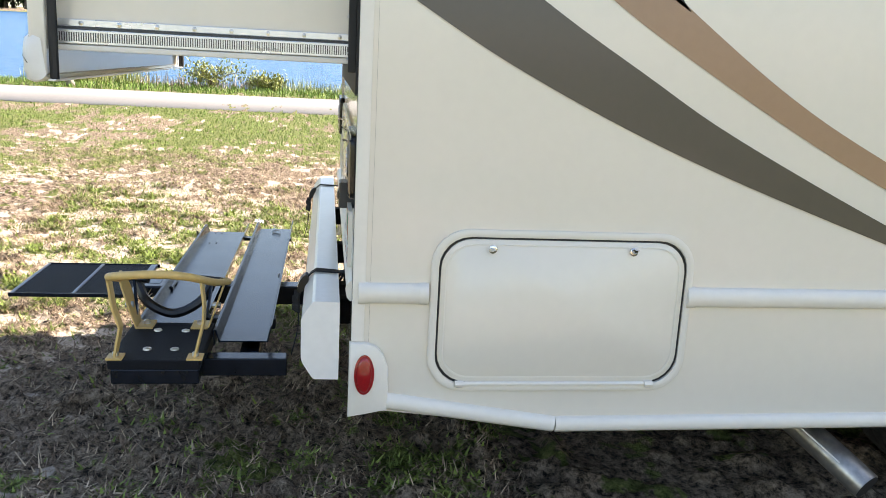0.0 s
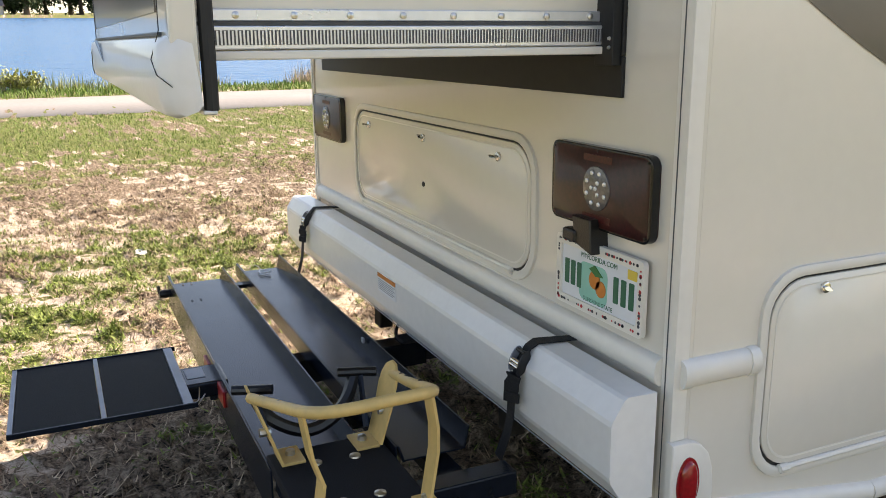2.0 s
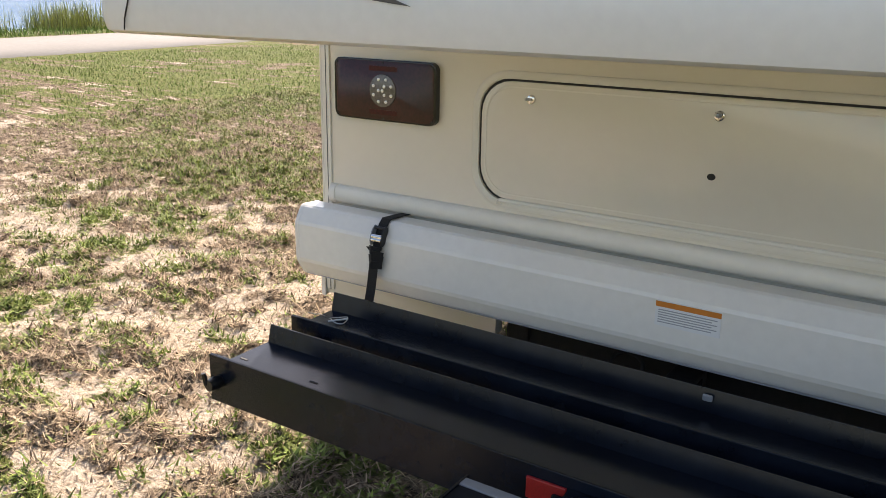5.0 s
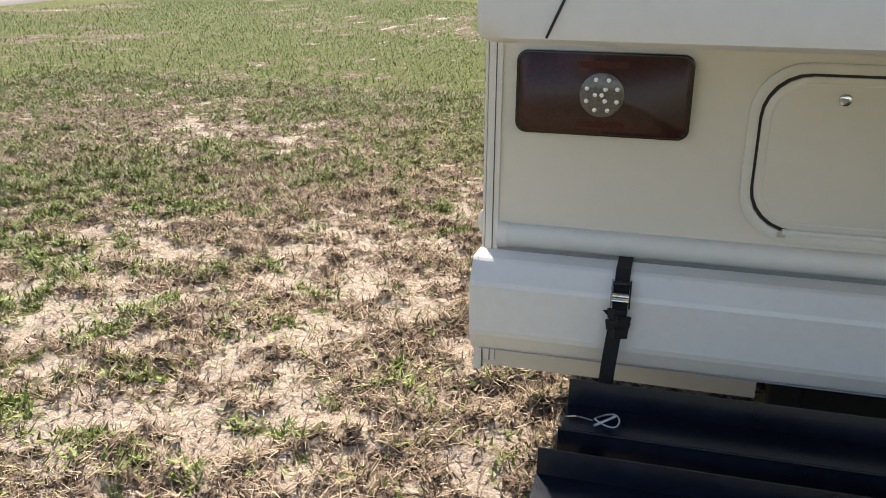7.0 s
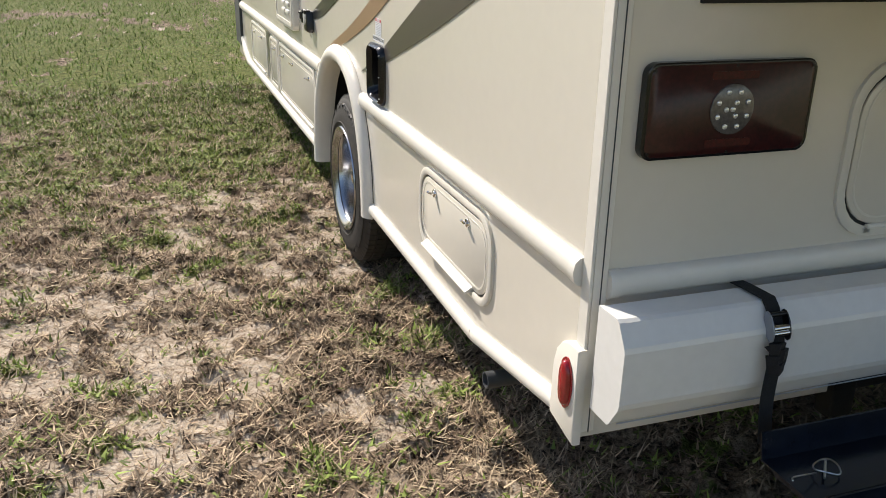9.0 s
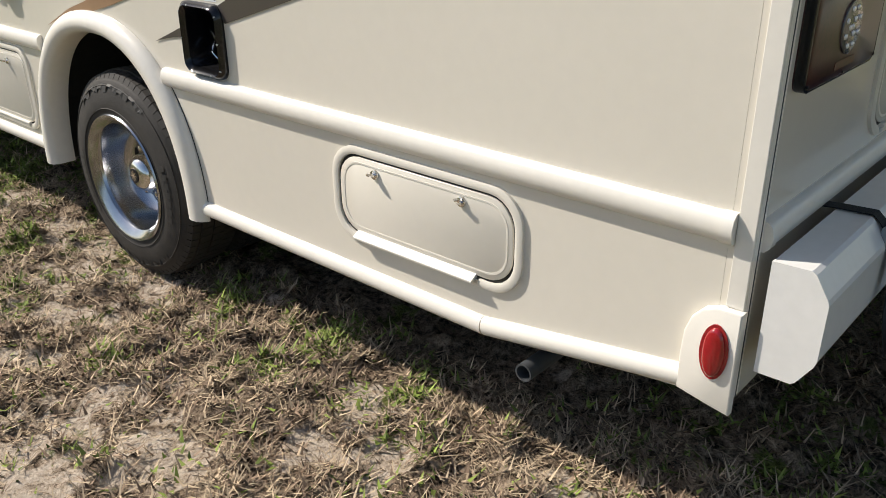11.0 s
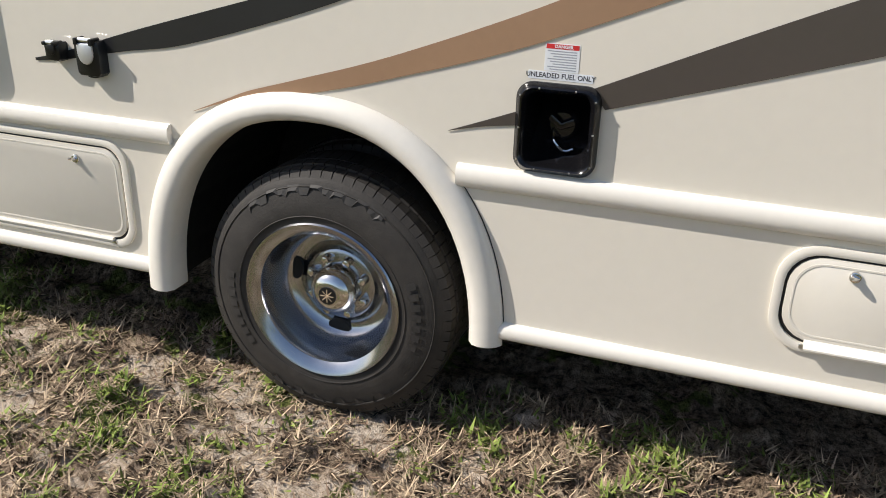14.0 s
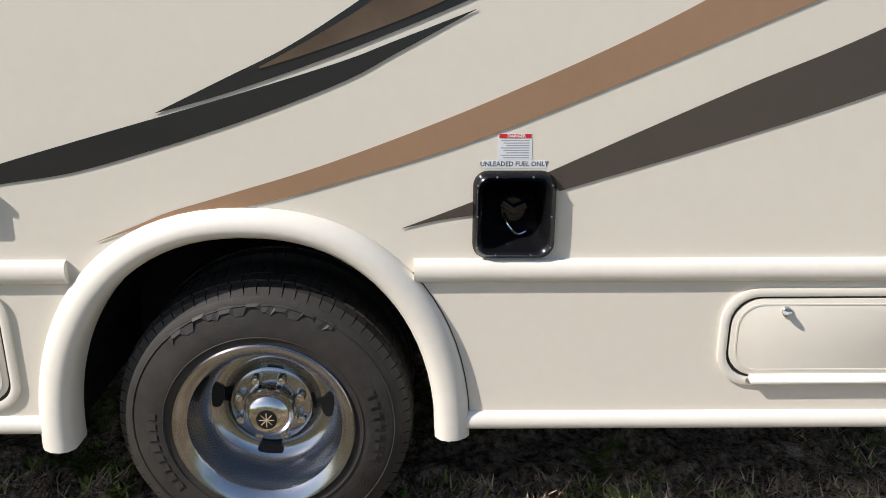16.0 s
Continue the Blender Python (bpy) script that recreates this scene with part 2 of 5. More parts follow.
def words(text, plane, u, v, height, d, mat, parent, name="lettering", spread=1.0, bold=0.0):
    """Raised lettering with the built-in font, centred on (u, v) of a face."""
    c = bpy.data.curves.new(name, "FONT")
    c.body, c.size, c.align_x, c.align_y, c.extrude, c.resolution_u = text, height * 1.38, "CENTER", "CENTER", 0.0002, 2
    c.offset = bold
    tmp = new("tmp", c)
    me = bpy.data.meshes.new_from_object(tmp.evaluated_get(bpy.context.evaluated_depsgraph_get()))
    bpy.data.objects.remove(tmp)
    sign = -1 if plane == "L" else 1
    for vert in me.vertices:
        vert.co = Vector(on(plane, u + sign * vert.co.x * spread, v + vert.co.y, d + vert.co.z))
    me.materials.clear()
    me.materials.append(mat)
    ob = new(name, me)
    ob.parent = parent
    return ob


# ---- the motorhome ----
motorhome = thing("motorhome", "cream motorhome with grey and tan swoosh stripes, parked on grass", "motorhome")
HUB_Y, HUB_Z = 2.165, 0.329
FRONT = 6.15


def arch(a, top, n=28):
    """Outline of the wheel arch, from the rear foot over the top to the front foot, which stands a little farther and lower."""
    pts = []
    for k in range(n + 1):
        th = math.pi * k / n
        c, q = math.cos(th), math.sin(th)
        half, foot = (a, 0.308) if c > 0 else (a + 0.010, 0.284)
        pts.append((2.178 - half * math.copysign(abs(c) ** (2 / 2.25), c), foot + (top - foot) * abs(q) ** (2 / 2.2)))
    return pts


def prism(outline, plane, d0, d1, bm=None):
    own = bmesh.new()
    a = [own.verts.new(on(plane, u, v, d0)) for u, v in outline]
    b = [own.verts.new(on(plane, u, v, d1)) for u, v in outline]
    for i in range(len(a)):
        j = (i + 1) % len(a)
        own.faces.new((a[i], a[j], b[j], b[i]))
    own.faces.new(a)
    own.faces.new(b)
    own.normal_update()
    bmesh.ops.triangulate(own, faces=[f for f in own.faces if len(f.verts) > 4])
    return join(bm, own)


# side walls, 40 mm thick; the left one has the wheel arch and the filler opening cut through
TOP = 3.0
FY0, FY1, FZ0, FZ1, FY = 1.493, 1.645, 0.79, 0.957, 1.57
notch = [p for p in arch(0.468, 0.852) if p[1] > 0.33]
wall_a = [(0.0405, 0.385), (0.1, 0.385), (0.58, 0.33), (FY, 0.33), (FY, FZ0), (FY0, FZ0), (FY0, FZ1), (FY, FZ1), (FY, TOP), (0.0405, TOP)]
wall_b = [(FY, 0.33), (notch[0][0], 0.33)] + notch + [(notch[-1][0], 0.33), (FRONT, 0.33), (FRONT, TOP), (FY, TOP), (FY, FZ1), (FY1, FZ1), (FY1, FZ0), (FY, FZ0)]
bm = prism(wall_a, "L", -0.04, 0)
prism(wall_b, "L", -0.04, 0, bm)
part("side_wall", bm, GELCOAT, motorhome, "glossy cream side wall in full sun")
bm = prism([(0.0405, 0.385), (0.1, 0.385), (0.58, 0.33), (notch[0][0], 0.33)] + notch + [(notch[-1][0], 0.33), (FRONT, 0.33), (FRONT, TOP), (0.0405, TOP)], "R", -0.04, 0)
part("side_wall", bm, GELCOAT, motorhome, "glossy cream side wall in the shade")

# rear wall, with the slide-out's opening through it
SX = 0.955
own = bmesh.new()
outline = [(-W, 0.385), (-0.565, 0.385), (-0.565, 0.50), (0.565, 0.50), (0.565, 0.385), (W, 0.385), (W, TOP), (-W, TOP)]
hole = [(-SX, 1.30), (SX, 1.30), (SX, 2.60), (-SX, 2.60)]
for d in (0.0, -0.04):
    o = [own.verts.new(on("B", u, v, d)) for u, v in outline]
    h = [own.verts.new(on("B", u, v, d)) for u, v in hole]
    own.faces.new((o[0], o[1], o[2], h[0], h[3], o[7]))
    own.faces.new((o[2], o[3], h[1], h[0]))
    own.faces.new((o[3], o[4], o[5], o[6], h[2], h[1]))
    own.faces.new((h[3], h[2], o[6], o[7]))
own.normal_update()
bmesh.ops.triangulate(own, faces=[f for f in own.faces if len(f.verts) > 4])
own.verts.ensure_lookup_table()
v = own.verts
for base, count in ((0, 8), (8, 4)):
    for i in range(count):
        j = (i + 1) % count
        own.faces.new((v[base + i], v[base + j], v[12 + base + j], v[12 + base + i]))
part("rear_wall", own, GELCOAT, motorhome, "cream rear wall in the shade")
part("front_wall", box(-W + 0.0405, W - 0.0405, FRONT - 0.04, FRONT - 0.001, 0.33, TOP - 0.001), GELCOAT, motorhome)
part("roof", box(-W, W, 0, FRONT, TOP, TOP + 0.05, 0.02), TRIM, motorhome)
part("underfloor", box(-0.55, 0.55, 0.05, FRONT - 0.05, 0.56, 0.60), CHASSIS, motorhome)
for s in (-1, 1):
    for y0, y1 in ((0.05, 1.72), (2.67, FRONT - 0.05)):
        part("underfloor", box(min(s * 0.551, s * (W - 0.05)), max(s * 0.551, s * (W - 0.05)), y0, y1, 0.56, 0.60), CHASSIS, motorhome)
part("front_cladding", box(-W - 0.02, -W + 0.02, 5.85, FRONT + 0.03, 0.42, 1.6, 0.008), PIPE, motorhome, "dark grey front cladding")

# rear corner mouldings with a groove
for s in (-1, 1):
    bm = box(s * W - (0.031 if s > 0 else -0.001), s * W + (0.001 if s > 0 else 0.031), -0.007, 0.0, 0.40, TOP, 0.0015)
    part("corner_moulding", bm, TRIM, motorhome)
    bm = box(min(s * W, s * (W + 0.006)), max(s * W, s * (W + 0.006)), -0.007, 0.027, 0.59, TOP, 0.0015)
    part("corner_moulding", bm, TRIM, motorhome)
    part("corner_seal", box(s * 1.177 - 0.0011, s * 1.177 + 0.0011, -0.0082, -0.003, 0.40, TOP), PIPE, motorhome)

# rub rails: half-round bars
HALF = [(0.0, -0.028), (0.011, -0.0265), (0.019, -0.018), (0.0225, 0.0), (0.019, 0.018), (0.011, 0.0265), (0.0, 0.028)]
BOTTOM = [(0.0, -0.022), (0.011, -0.022), (0.018, -0.014), (0.020, 0.0), (0.016, 0.013), (0.008, 0.020), (0.0, 0.022)]


def rail(plane, points, profile=HALF, name="rub_rail"):
    """Half-round moulding along a wall; its flat side lies on the wall."""
    path = [on(plane, u, v) for u, v in points]
    flip = -1 if plane == "L" else 1
    prof = [(flip * s, h) for s, h in profile]
    return part(name, sweep(path, prof), TRIM, motorhome, smooth=True, angle=50)


def end_cap(plane, u, v):
    big = 1.1
    flip = -1 if plane == "L" else 1
    w = 0.012
    a = (u - w, v)
    b = (u + w, v)
    part("end_cap", sweep([on(plane, *a), on(plane, *b)], [(flip * s * big + flip * 0.0005, h * 1.07) for s, h in HALF]), TRIM, motorhome, smooth=True, angle=50)


BELT = 0.727
rail("L", [(0.035, BELT + 0.012), (1.795, BELT + 0.012)])
end_cap("L", 0.040, BELT + 0.012)
rail("L", [(2.585, BELT + 0.012), (5.8, BELT + 0.012)])
rail("R", [(0.012, BELT), (0.19, BELT)])
end_cap("R", 0.020, BELT)
end_cap("R", 0.185, BELT)
rail("R", [(0.935, BELT), (5.8, BELT)])
end_cap("R", 0.945, BELT)
path = [(-1.163, 0, 0.722), (1.163, 0, 0.722)]
part("rub_rail", sweep(path, [(s, h) for s, h in HALF]), TRIM, motorhome, smooth=True, angle=50)
for x in (-1.152, 1.152):
    part("end_cap", sweep([(x - 0.012, 0, 0.722), (x + 0.012, 0, 0.722)], [(s * 1.08 + 0.0005, h * 1.06) for s, h in HALF]), TRIM, motorhome, smooth=True, angle=50)
for plane in "LR":
    rail(plane, [(0.09, 0.419), (0.577, 0.345)], BOTTOM, "bottom_rail")
    rail(plane, [(0.581, 0.345), (1.70, 0.350)], BOTTOM, "bottom_rail")
    rail(plane, [(2.69, 0.345), (5.5, 0.345), (5.75, 0.40), (5.85, 0.48)], BOTTOM, "bottom_rail")

# rear corner pods with the oval side lamps
for plane in "LR":
    dy = 0.008
    out = [(-0.012, 0.375), (0.03, 0.382), (0.095, 0.395), (0.097, 0.47), (0.094, 0.52), (0.082, 0.555), (0.062, 0.577), (0.036, 0.588), (-0.012, 0.590)]
    pod = part("corner_pod", slab(out, plane, 0.001, 0.020, 0.006), TRIM, motorhome, "white moulded corner pod", smooth=True)
    part("side_lamp", slab(disc_outline(0.030, 0.500, 0.0215, 0.0515, 24), plane, 0.018, 0.031, 0.008), RED_LENS, pod, "oval red side lamp", smooth=True, angle=60)
    part("lamp_rim", ring(disc_outline(0.030, 0.500, 0.0275, 0.0575, 24), disc_outline(0.030, 0.500, 0.0215, 0.0515, 24), plane, 0.018, 0.023), RED_LENS, pod, smooth=True)

# wheel-arch fender flares
for plane in "LR":
    flip = 1 if plane == "L" else -1
    outer, inner = arch(0.516, 0.890, 40), arch(0.432, 0.822, 40)
    feet = list(zip(outer, inner))
    own = bmesh.new()
    rows = []
    for t, d in ((0.0, 0.001), (0.0, 0.008), (0.12, 0.022), (0.35, 0.034), (0.62, 0.037), (0.85, 0.031), (1.0, 0.014), (1.02, -0.05)):
        rows.append([own.verts.new(on(plane, o[0] + (i[0] - o[0]) * t, o[1] + (i[1] - o[1]) * t, d)) for o, i in feet])
    for a, b in zip(rows, rows[1:]):
        for k in range(len(a) - 1):
            own.faces.new((a[k], a[k + 1], b[k + 1], b[k]))
    for k in (0, -1):
        own.faces.new([r[k] for r in rows])
    fender = part("fender_flare", own, TRIM, motorhome, "white moulded fender flare over the wheel", smooth=True, angle=60)
    gap = [(2.178 + (p[0] - 2.178) * 1.003, p[1] + 0.001) for p in outer if p[0] < 1.80]
    part("fender_seal", sweep([on(plane, u, v, 0.001) for u, v in gap], circle(0.0013, 5), up=(1, 0, 0)), SEAL, fender)
    # dark liner of the wheel well
    own = bmesh.new()
    line = arch(0.468, 0.852, 24)
    a = [own.verts.new(on(plane, u, v, -0.041)) for u, v in line]
    b = [own.verts.new(on(plane, u, v, -0.62)) for u, v in line]
    for k in range(len(a) - 1):
        own.faces.new((a[k], a[k + 1], b[k + 1], b[k]))
    own.faces.new(b)
    part("wheel_well", own, CHASSIS, motorhome, "black wheel well liner")
part("fender_screw", slab(disc_outline(1.685, 0.330, 0.006, n=10), "L", 0.0, 0.024, 0.002), ZINC, motorhome)


# wheels: dual tyres on deep-dished rims
def wheel(s):
    """The rear wheels of one side: an outer and an inner tyre on a dished alloy rim."""
    hub = Vector((s * 1.083, HUB_Y, HUB_Z))
    top = new("wheel")
    top.parent = motorhome
    tagged(top, "dual rear wheel with polished dished rim")
    prof = [(0.0, 0.205), (0.004, 0.232), (0.010, 0.250), (0.004, 0.285), (-0.002, 0.318), (-0.010, 0.340), (-0.022, 0.354), (-0.040, 0.362), (-0.105, 0.366),
            (-0.170, 0.362), (-0.190, 0.357), (-0.205, 0.335), (-0.212, 0.29), (-0.205, 0.24), (-0.20, 0.205)]
    for off in (0.108, -0.140):
        bm = lathe([(s * (off + a), r * 0.98) for a, r in prof], hub, "x", 96, open_start=True, open_end=True)
        for v in bm.verts:
            v.co.z = max(v.co.z, -0.034)
        tyre = part("tyre", bm, RUBBER, top, "black all-terrain tyre, dusty", smooth=True, angle=30)
        # shoulder blocks of the tread
        bm = bmesh.new()
        for k in range(72):
            a0 = 2 * math.pi * (k + 0.05) / 72
            a1 = 2 * math.pi * (k + 0.95) / 72
            for x0, x1, r0, r1, lag in ((-0.010, -0.052, 0.330, 0.3620, 0.0), (-0.058, -0.100, 0.352, 0.3660, 0.06), (-0.106, -0.150, 0.352, 0.3655, 0.0), (-0.155, -0.205, 0.328, 0.3610, 0.06)):
                vs = []
                for a in (a0 + lag, a1 + lag):
                    for x, r in ((x0, r0 if x0 == -0.010 else r1 - 0.012), (x0 - (0.016 if x0 == -0.010 else 0), r1 - (0.004 if x0 == -0.010 else 0)), (x1, r1), (x1, r0)):
                        vs.append(bm.verts.new(hub + Vector((s * (off + x), r * math.cos(a), r * math.sin(a)))))
                for f in ((0, 1, 2, 3), (7, 6, 5, 4), (0, 4, 5, 1), (1, 5, 6, 2), (2, 6, 7, 3)):
                    bm.faces.new([vs[i] for i in f])
        for v in bm.verts:
            v.co.z = max(v.co.z, -0.036)
        tagged(part("tread", bm, RUBBER, tyre), "black tread blocks", kind="stuff")
        if off > 0:
            # raised zigzag band and plain lettering bars on the sidewall
            for k0, k1 in ((48, 124), (228, 304)):
                bm = bmesh.new()
                steps = int((k1 - k0) / 2)
                inner, outer = [], []
                for k in range(steps + 1):
                    a = radians(k0 + (k1 - k0) * k / steps)
                    ri = 0.298 + (0.013 if k % 6 in (1, 2, 3) else 0) + (0.008 if k % 12 > 6 else 0)
                    inner.append(bm.verts.new(hub + Vector((s * (off + 0.0020), ri * math.cos(a), ri * math.sin(a)))))
                    outer.append(bm.verts.new(hub + Vector((s * (off - 0.0052), 0.325 * math.cos(a), 0.325 * math.sin(a)))))
                for k in range(steps):
                    bm.faces.new((inner[k], inner[k + 1], outer[k + 1], outer[k]))
                part("sidewall_band", bm, RUBBER_WORN, tyre)
            for k0, count in ((158, 7), (322, 8)):
                for k in range(count):
                    bm = bmesh.new()
                    a = radians(k0 + k * 6.2)
                    b = a + radians(4.2)
                    vs = [bm.verts.new(hub + Vector((s * (off + dx), r * math.cos(q), r * math.sin(q)))) for r, dx in ((0.262, 0.0100), (0.286, 0.0062)) for q in (a, b)]
                    bm.faces.new((vs[0], vs[1], vs[3], vs[2]))
                    part("sidewall_bar", bm, RUBBER_WORN, tyre)
            bm = bmesh.new()
            for r in (0.2435, 0.3200):
                sweep([hub + Vector((s * (off + (0.0095 if r < 0.3 else -0.004)), r * math.cos(2 * math.pi * k / 72), r * math.sin(2 * math.pi * k / 72))) for k in range(72)],
                      circle(0.0022, 5), up=(1, 0, 0), bm=bm, closed=True)
            part("sidewall_rib", bm, RUBBER, tyre)
    # deep dish
    dish = [(0.100, 0.196), (0.117, 0.217), (0.121, 0.229), (0.116, 0.233), (0.108, 0.232), (0.110, 0.222), (0.106, 0.213), (0.095, 0.203), (0.080, 0.199), (0.050, 0.196),
            (0.015, 0.190), (-0.012, 0.178), (-0.028, 0.158), (-0.034, 0.135), (-0.030, 0.122), (-0.018, 0.112), (-0.006, 0.108), (-0.002, 0.100), (-0.001, 0.06), (-0.001, 0.02)]
    bm = lathe([(s * a, r * 0.968) for a, r in dish], hub, "x", 72, open_start=True)
    rim = part("rim", bm, ALLOY, top, "polished deep-dished alloy rim", smooth=True, angle=40)
    for k in range(4):
        a = radians(6 + 90 * k)
        c = hub + Vector((s * -0.026, 0.146 * math.cos(a), 0.146 * math.sin(a)))
        own = bmesh.new()
        rr = []
        for j in range(16):
            b = 2 * math.pi * j / 16
            p, q = 0.034 * math.cos(b), 0.020 * math.sin(b)
            rr.append((p * -math.sin(a) + q * math.cos(a), p * math.cos(a) + q * math.sin(a)))
        lo = [own.verts.new(c + Vector((s * -0.02, *p))) for p in rr]
        hi = [own.verts.new(c + Vector((s * 0.0025, *p))) for p in rr]
        for j in range(16):
            own.faces.new((lo[j], lo[j - 1], hi[j - 1], hi[j]))
        own.faces.new(hi)
        part("hand_hole", own, SEAL, rim, "dark vent hole")
    dome = [(-0.004, 0.068), (0.030, 0.066), (0.050, 0.062), (0.062, 0.054), (0.070, 0.040), (0.073, 0.028), (0.073, 0.001)]
    cap = part("hub_cap", lathe([(s * a, r) for a, r in dome], hub, "x", 40), CHROME, rim, "chrome hub dome", smooth=True)
    part("cap_emblem", lathe([(s * 0.070, 0.026), (s * 0.0755, 0.026), (s * 0.0765, 0.001)], hub, "x", 28), BLACK_PLASTIC, rim, "round black cap emblem", smooth=True)
    bm = bmesh.new()
    for k in range(4):
        a = math.pi * k / 4
        d = Vector((0, math.cos(a), math.sin(a)))
        sweep([hub + Vector((s * 0.0775, 0, 0)) - d * 0.019, hub + Vector((s * 0.0775, 0, 0)) + d * 0.019], circle(0.0013, 5), up=(1, 0, 0), bm=bm)
    part("emblem_star", bm, BLADE_DRY, rim)
    for k in range(8):
        a = 2 * math.pi * (k + 0.5) / 8
        c = hub + Vector((0, 0.084 * math.cos(a), 0.084 * math.sin(a)))
        bm = lathe([(s * -0.004, 0.0135), (s * 0.016, 0.0130), (s * 0.024, 0.010), (s * 0.027, 0.001)], c, "x", 12)
        part("wheel_nut", bm, CHROME, rim, smooth=True)


wheel(-1)
wheel(1)
part("rear_axle", lathe([(-0.95, 0.05), (-0.2, 0.05), (-0.12, 0.14), (0.12, 0.14), (0.2, 0.05), (0.95, 0.05)], (0, HUB_Y, HUB_Z), "x", 20), CHASSIS, motorhome, smooth=True)
for s in (-1, 1):
    part("chassis_rail", box(s * 0.43 - 0.04, s * 0.43 + 0.04, 0.06, 5.8, 0.40, 0.56, 0.01), CHASSIS, motorhome)
part("hitch_beam", box(-0.47, 0.47, 0.02, 0.10, 0.36, 0.44, 0.008), CHASSIS, motorhome)
part("hitch_receiver", box(-0.038, 0.038, -0.10, 0.30, 0.355, 0.43, 0.006), CHASSIS, motorhome)
for x in (-0.50, 0.50):
    part("bumper_bracket", box(x - 0.035, x + 0.035, 0.01, 0.06, 0.30, 0.52, 0.006), CHASSIS, motorhome)
part("hitch_loop", sweep([(-0.16 + 0.045 * math.cos(2 * math.pi * k / 18), -0.02 + 0.02 * math.sin(2 * math.pi * k / 18), 0.40 + 0.03 * math.sin(2 * math.pi * k / 18)) for k in range(18)],
                         circle(0.006, 6), closed=True), CHASSIS, motorhome)


# ---- compartment doors ----
def lock(plane, u, v, parent, tilt=0):
    """A round thumb-turn lock standing on a door."""
    body = part("lock", slab(disc_outline(u, v, 0.0125, n=16), plane, 0.004, 0.013, 0.003), CHROME, parent, "chrome thumb lock", smooth=True)
    own = bmesh.new()
    a = math.radians(tilt)
    du, dv = math.cos(a), math.sin(a)
    pts = [Vector(on(plane, u, v, 0.012)), Vector(on(plane, u, v, 0.018)), Vector(on(plane, u + du * 0.005, v + dv * 0.005, 0.023)), Vector(on(plane, u + du * 0.010, v + dv * 0.010, 0.026))]
    sweep(pts, [(0.0085, 0), (0.004, 0.0035), (-0.004, 0.0035), (-0.0085, 0), (-0.004, -0.0035), (0.004, -0.0035)], up=(0.1, 0.2, 1), bm=own)
    part("thumb_turn", own, CHROME, parent, smooth=True)


def compartment(plane, u0, u1, v0, v1, r, locks, label, gap=0.026, hinge=None, lip=0.0, hole=None):
    """A baggage door: raised frame, dark seal, door skin, bottom hinge and locks."""
    door = part("compartment_door", slab(rrect(u0 + gap, u1 - gap, v0 + gap, v1 - gap, r - gap * 0.6), plane, 0.0005, 0.0065, 0.003), GELCOAT, motorhome, label, smooth=True)
    part("door_frame", ring(rrect(u0, u1, v0, v1, r), rrect(u0 + gap - 0.006, u1 - gap + 0.006, v0 + gap - 0.006, v1 - gap + 0.006, r - gap * 0.6), plane, 0.0, 0.008, crown=0.004), CREAM_FRAME, door, "cream moulded door frame", smooth=True, angle=50)
    part("door_seal", ring(rrect(u0 + gap - 0.006, u1 - gap + 0.006, v0 + gap - 0.006, v1 - gap + 0.006, r - gap * 0.6 + 0.003), rrect(u0 + gap, u1 - gap, v0 + gap, v1 - gap, r - gap * 0.6), plane, 0.0004, 0.0022), SEAL, door)
    i = 0.013
    part("door_rib", ring(rrect(u0 + gap + i, u1 - gap - i, v0 + gap + i, v1 - gap - i, max(r - gap * 0.6 - i, 0.01)), rrect(u0 + gap + i + 0.004, u1 - gap - i - 0.004, v0 + gap + i + 0.004, v1 - gap - i - 0.004, max(r - gap * 0.6 - i, 0.01)), plane, 0.005, 0.0075), CREAM_FRAME, door)
    if hinge:
        h0, h1 = hinge
        hv = v0 + gap - 0.004
        if lip:
            bm = bmesh.new()
            prof = [(0.004, hv + 0.010), (lip, hv - 0.004), (lip, hv - 0.008), (0.004, hv - 0.006)]
            a = [bm.verts.new(on(plane, h0, v, d)) for d, v in prof]
            b = [bm.verts.new(on(plane, h1, v, d)) for d, v in prof]
            for k in range(4):
                bm.faces.new((a[k], a[k - 1], b[k - 1], b[k]))
            bm.faces.new(a)
            bm.faces.new(b)
            part("hinge_lip", bm, TRIM, door)
        else:
            part("hinge", sweep([on(plane, h0, hv, 0.010), on(plane, h1, hv, 0.010)], circle(0.0065, 8)), TRIM, door, smooth=True)
            if plane == "R":
                for h in (h0, h1):
                    part("hinge_end", sweep([on(plane, h - 0.012, hv, 0.011), on(plane, h + 0.012, hv, 0.011)], circle(0.0095, 8)), TRIM, door, smooth=True)
        for h in (h0, h1):
            part("hinge_stop", slab(rrect(h - 0.009, h + 0.009, hv - 0.012, hv - 0.002, 0.002, 2), plane, 0.004, 0.013, 0.001), ZINC, door)
    for k, (u, v, tilt) in enumerate(locks):
        lock(plane, u, v, door, tilt)
    if hole:
        part("keyhole", slab(disc_outline(hole[0], hole[1], 0.010, 0.008, 12), plane, 0.005, 0.0085), SEAL, door, "small dark hole")
    return door


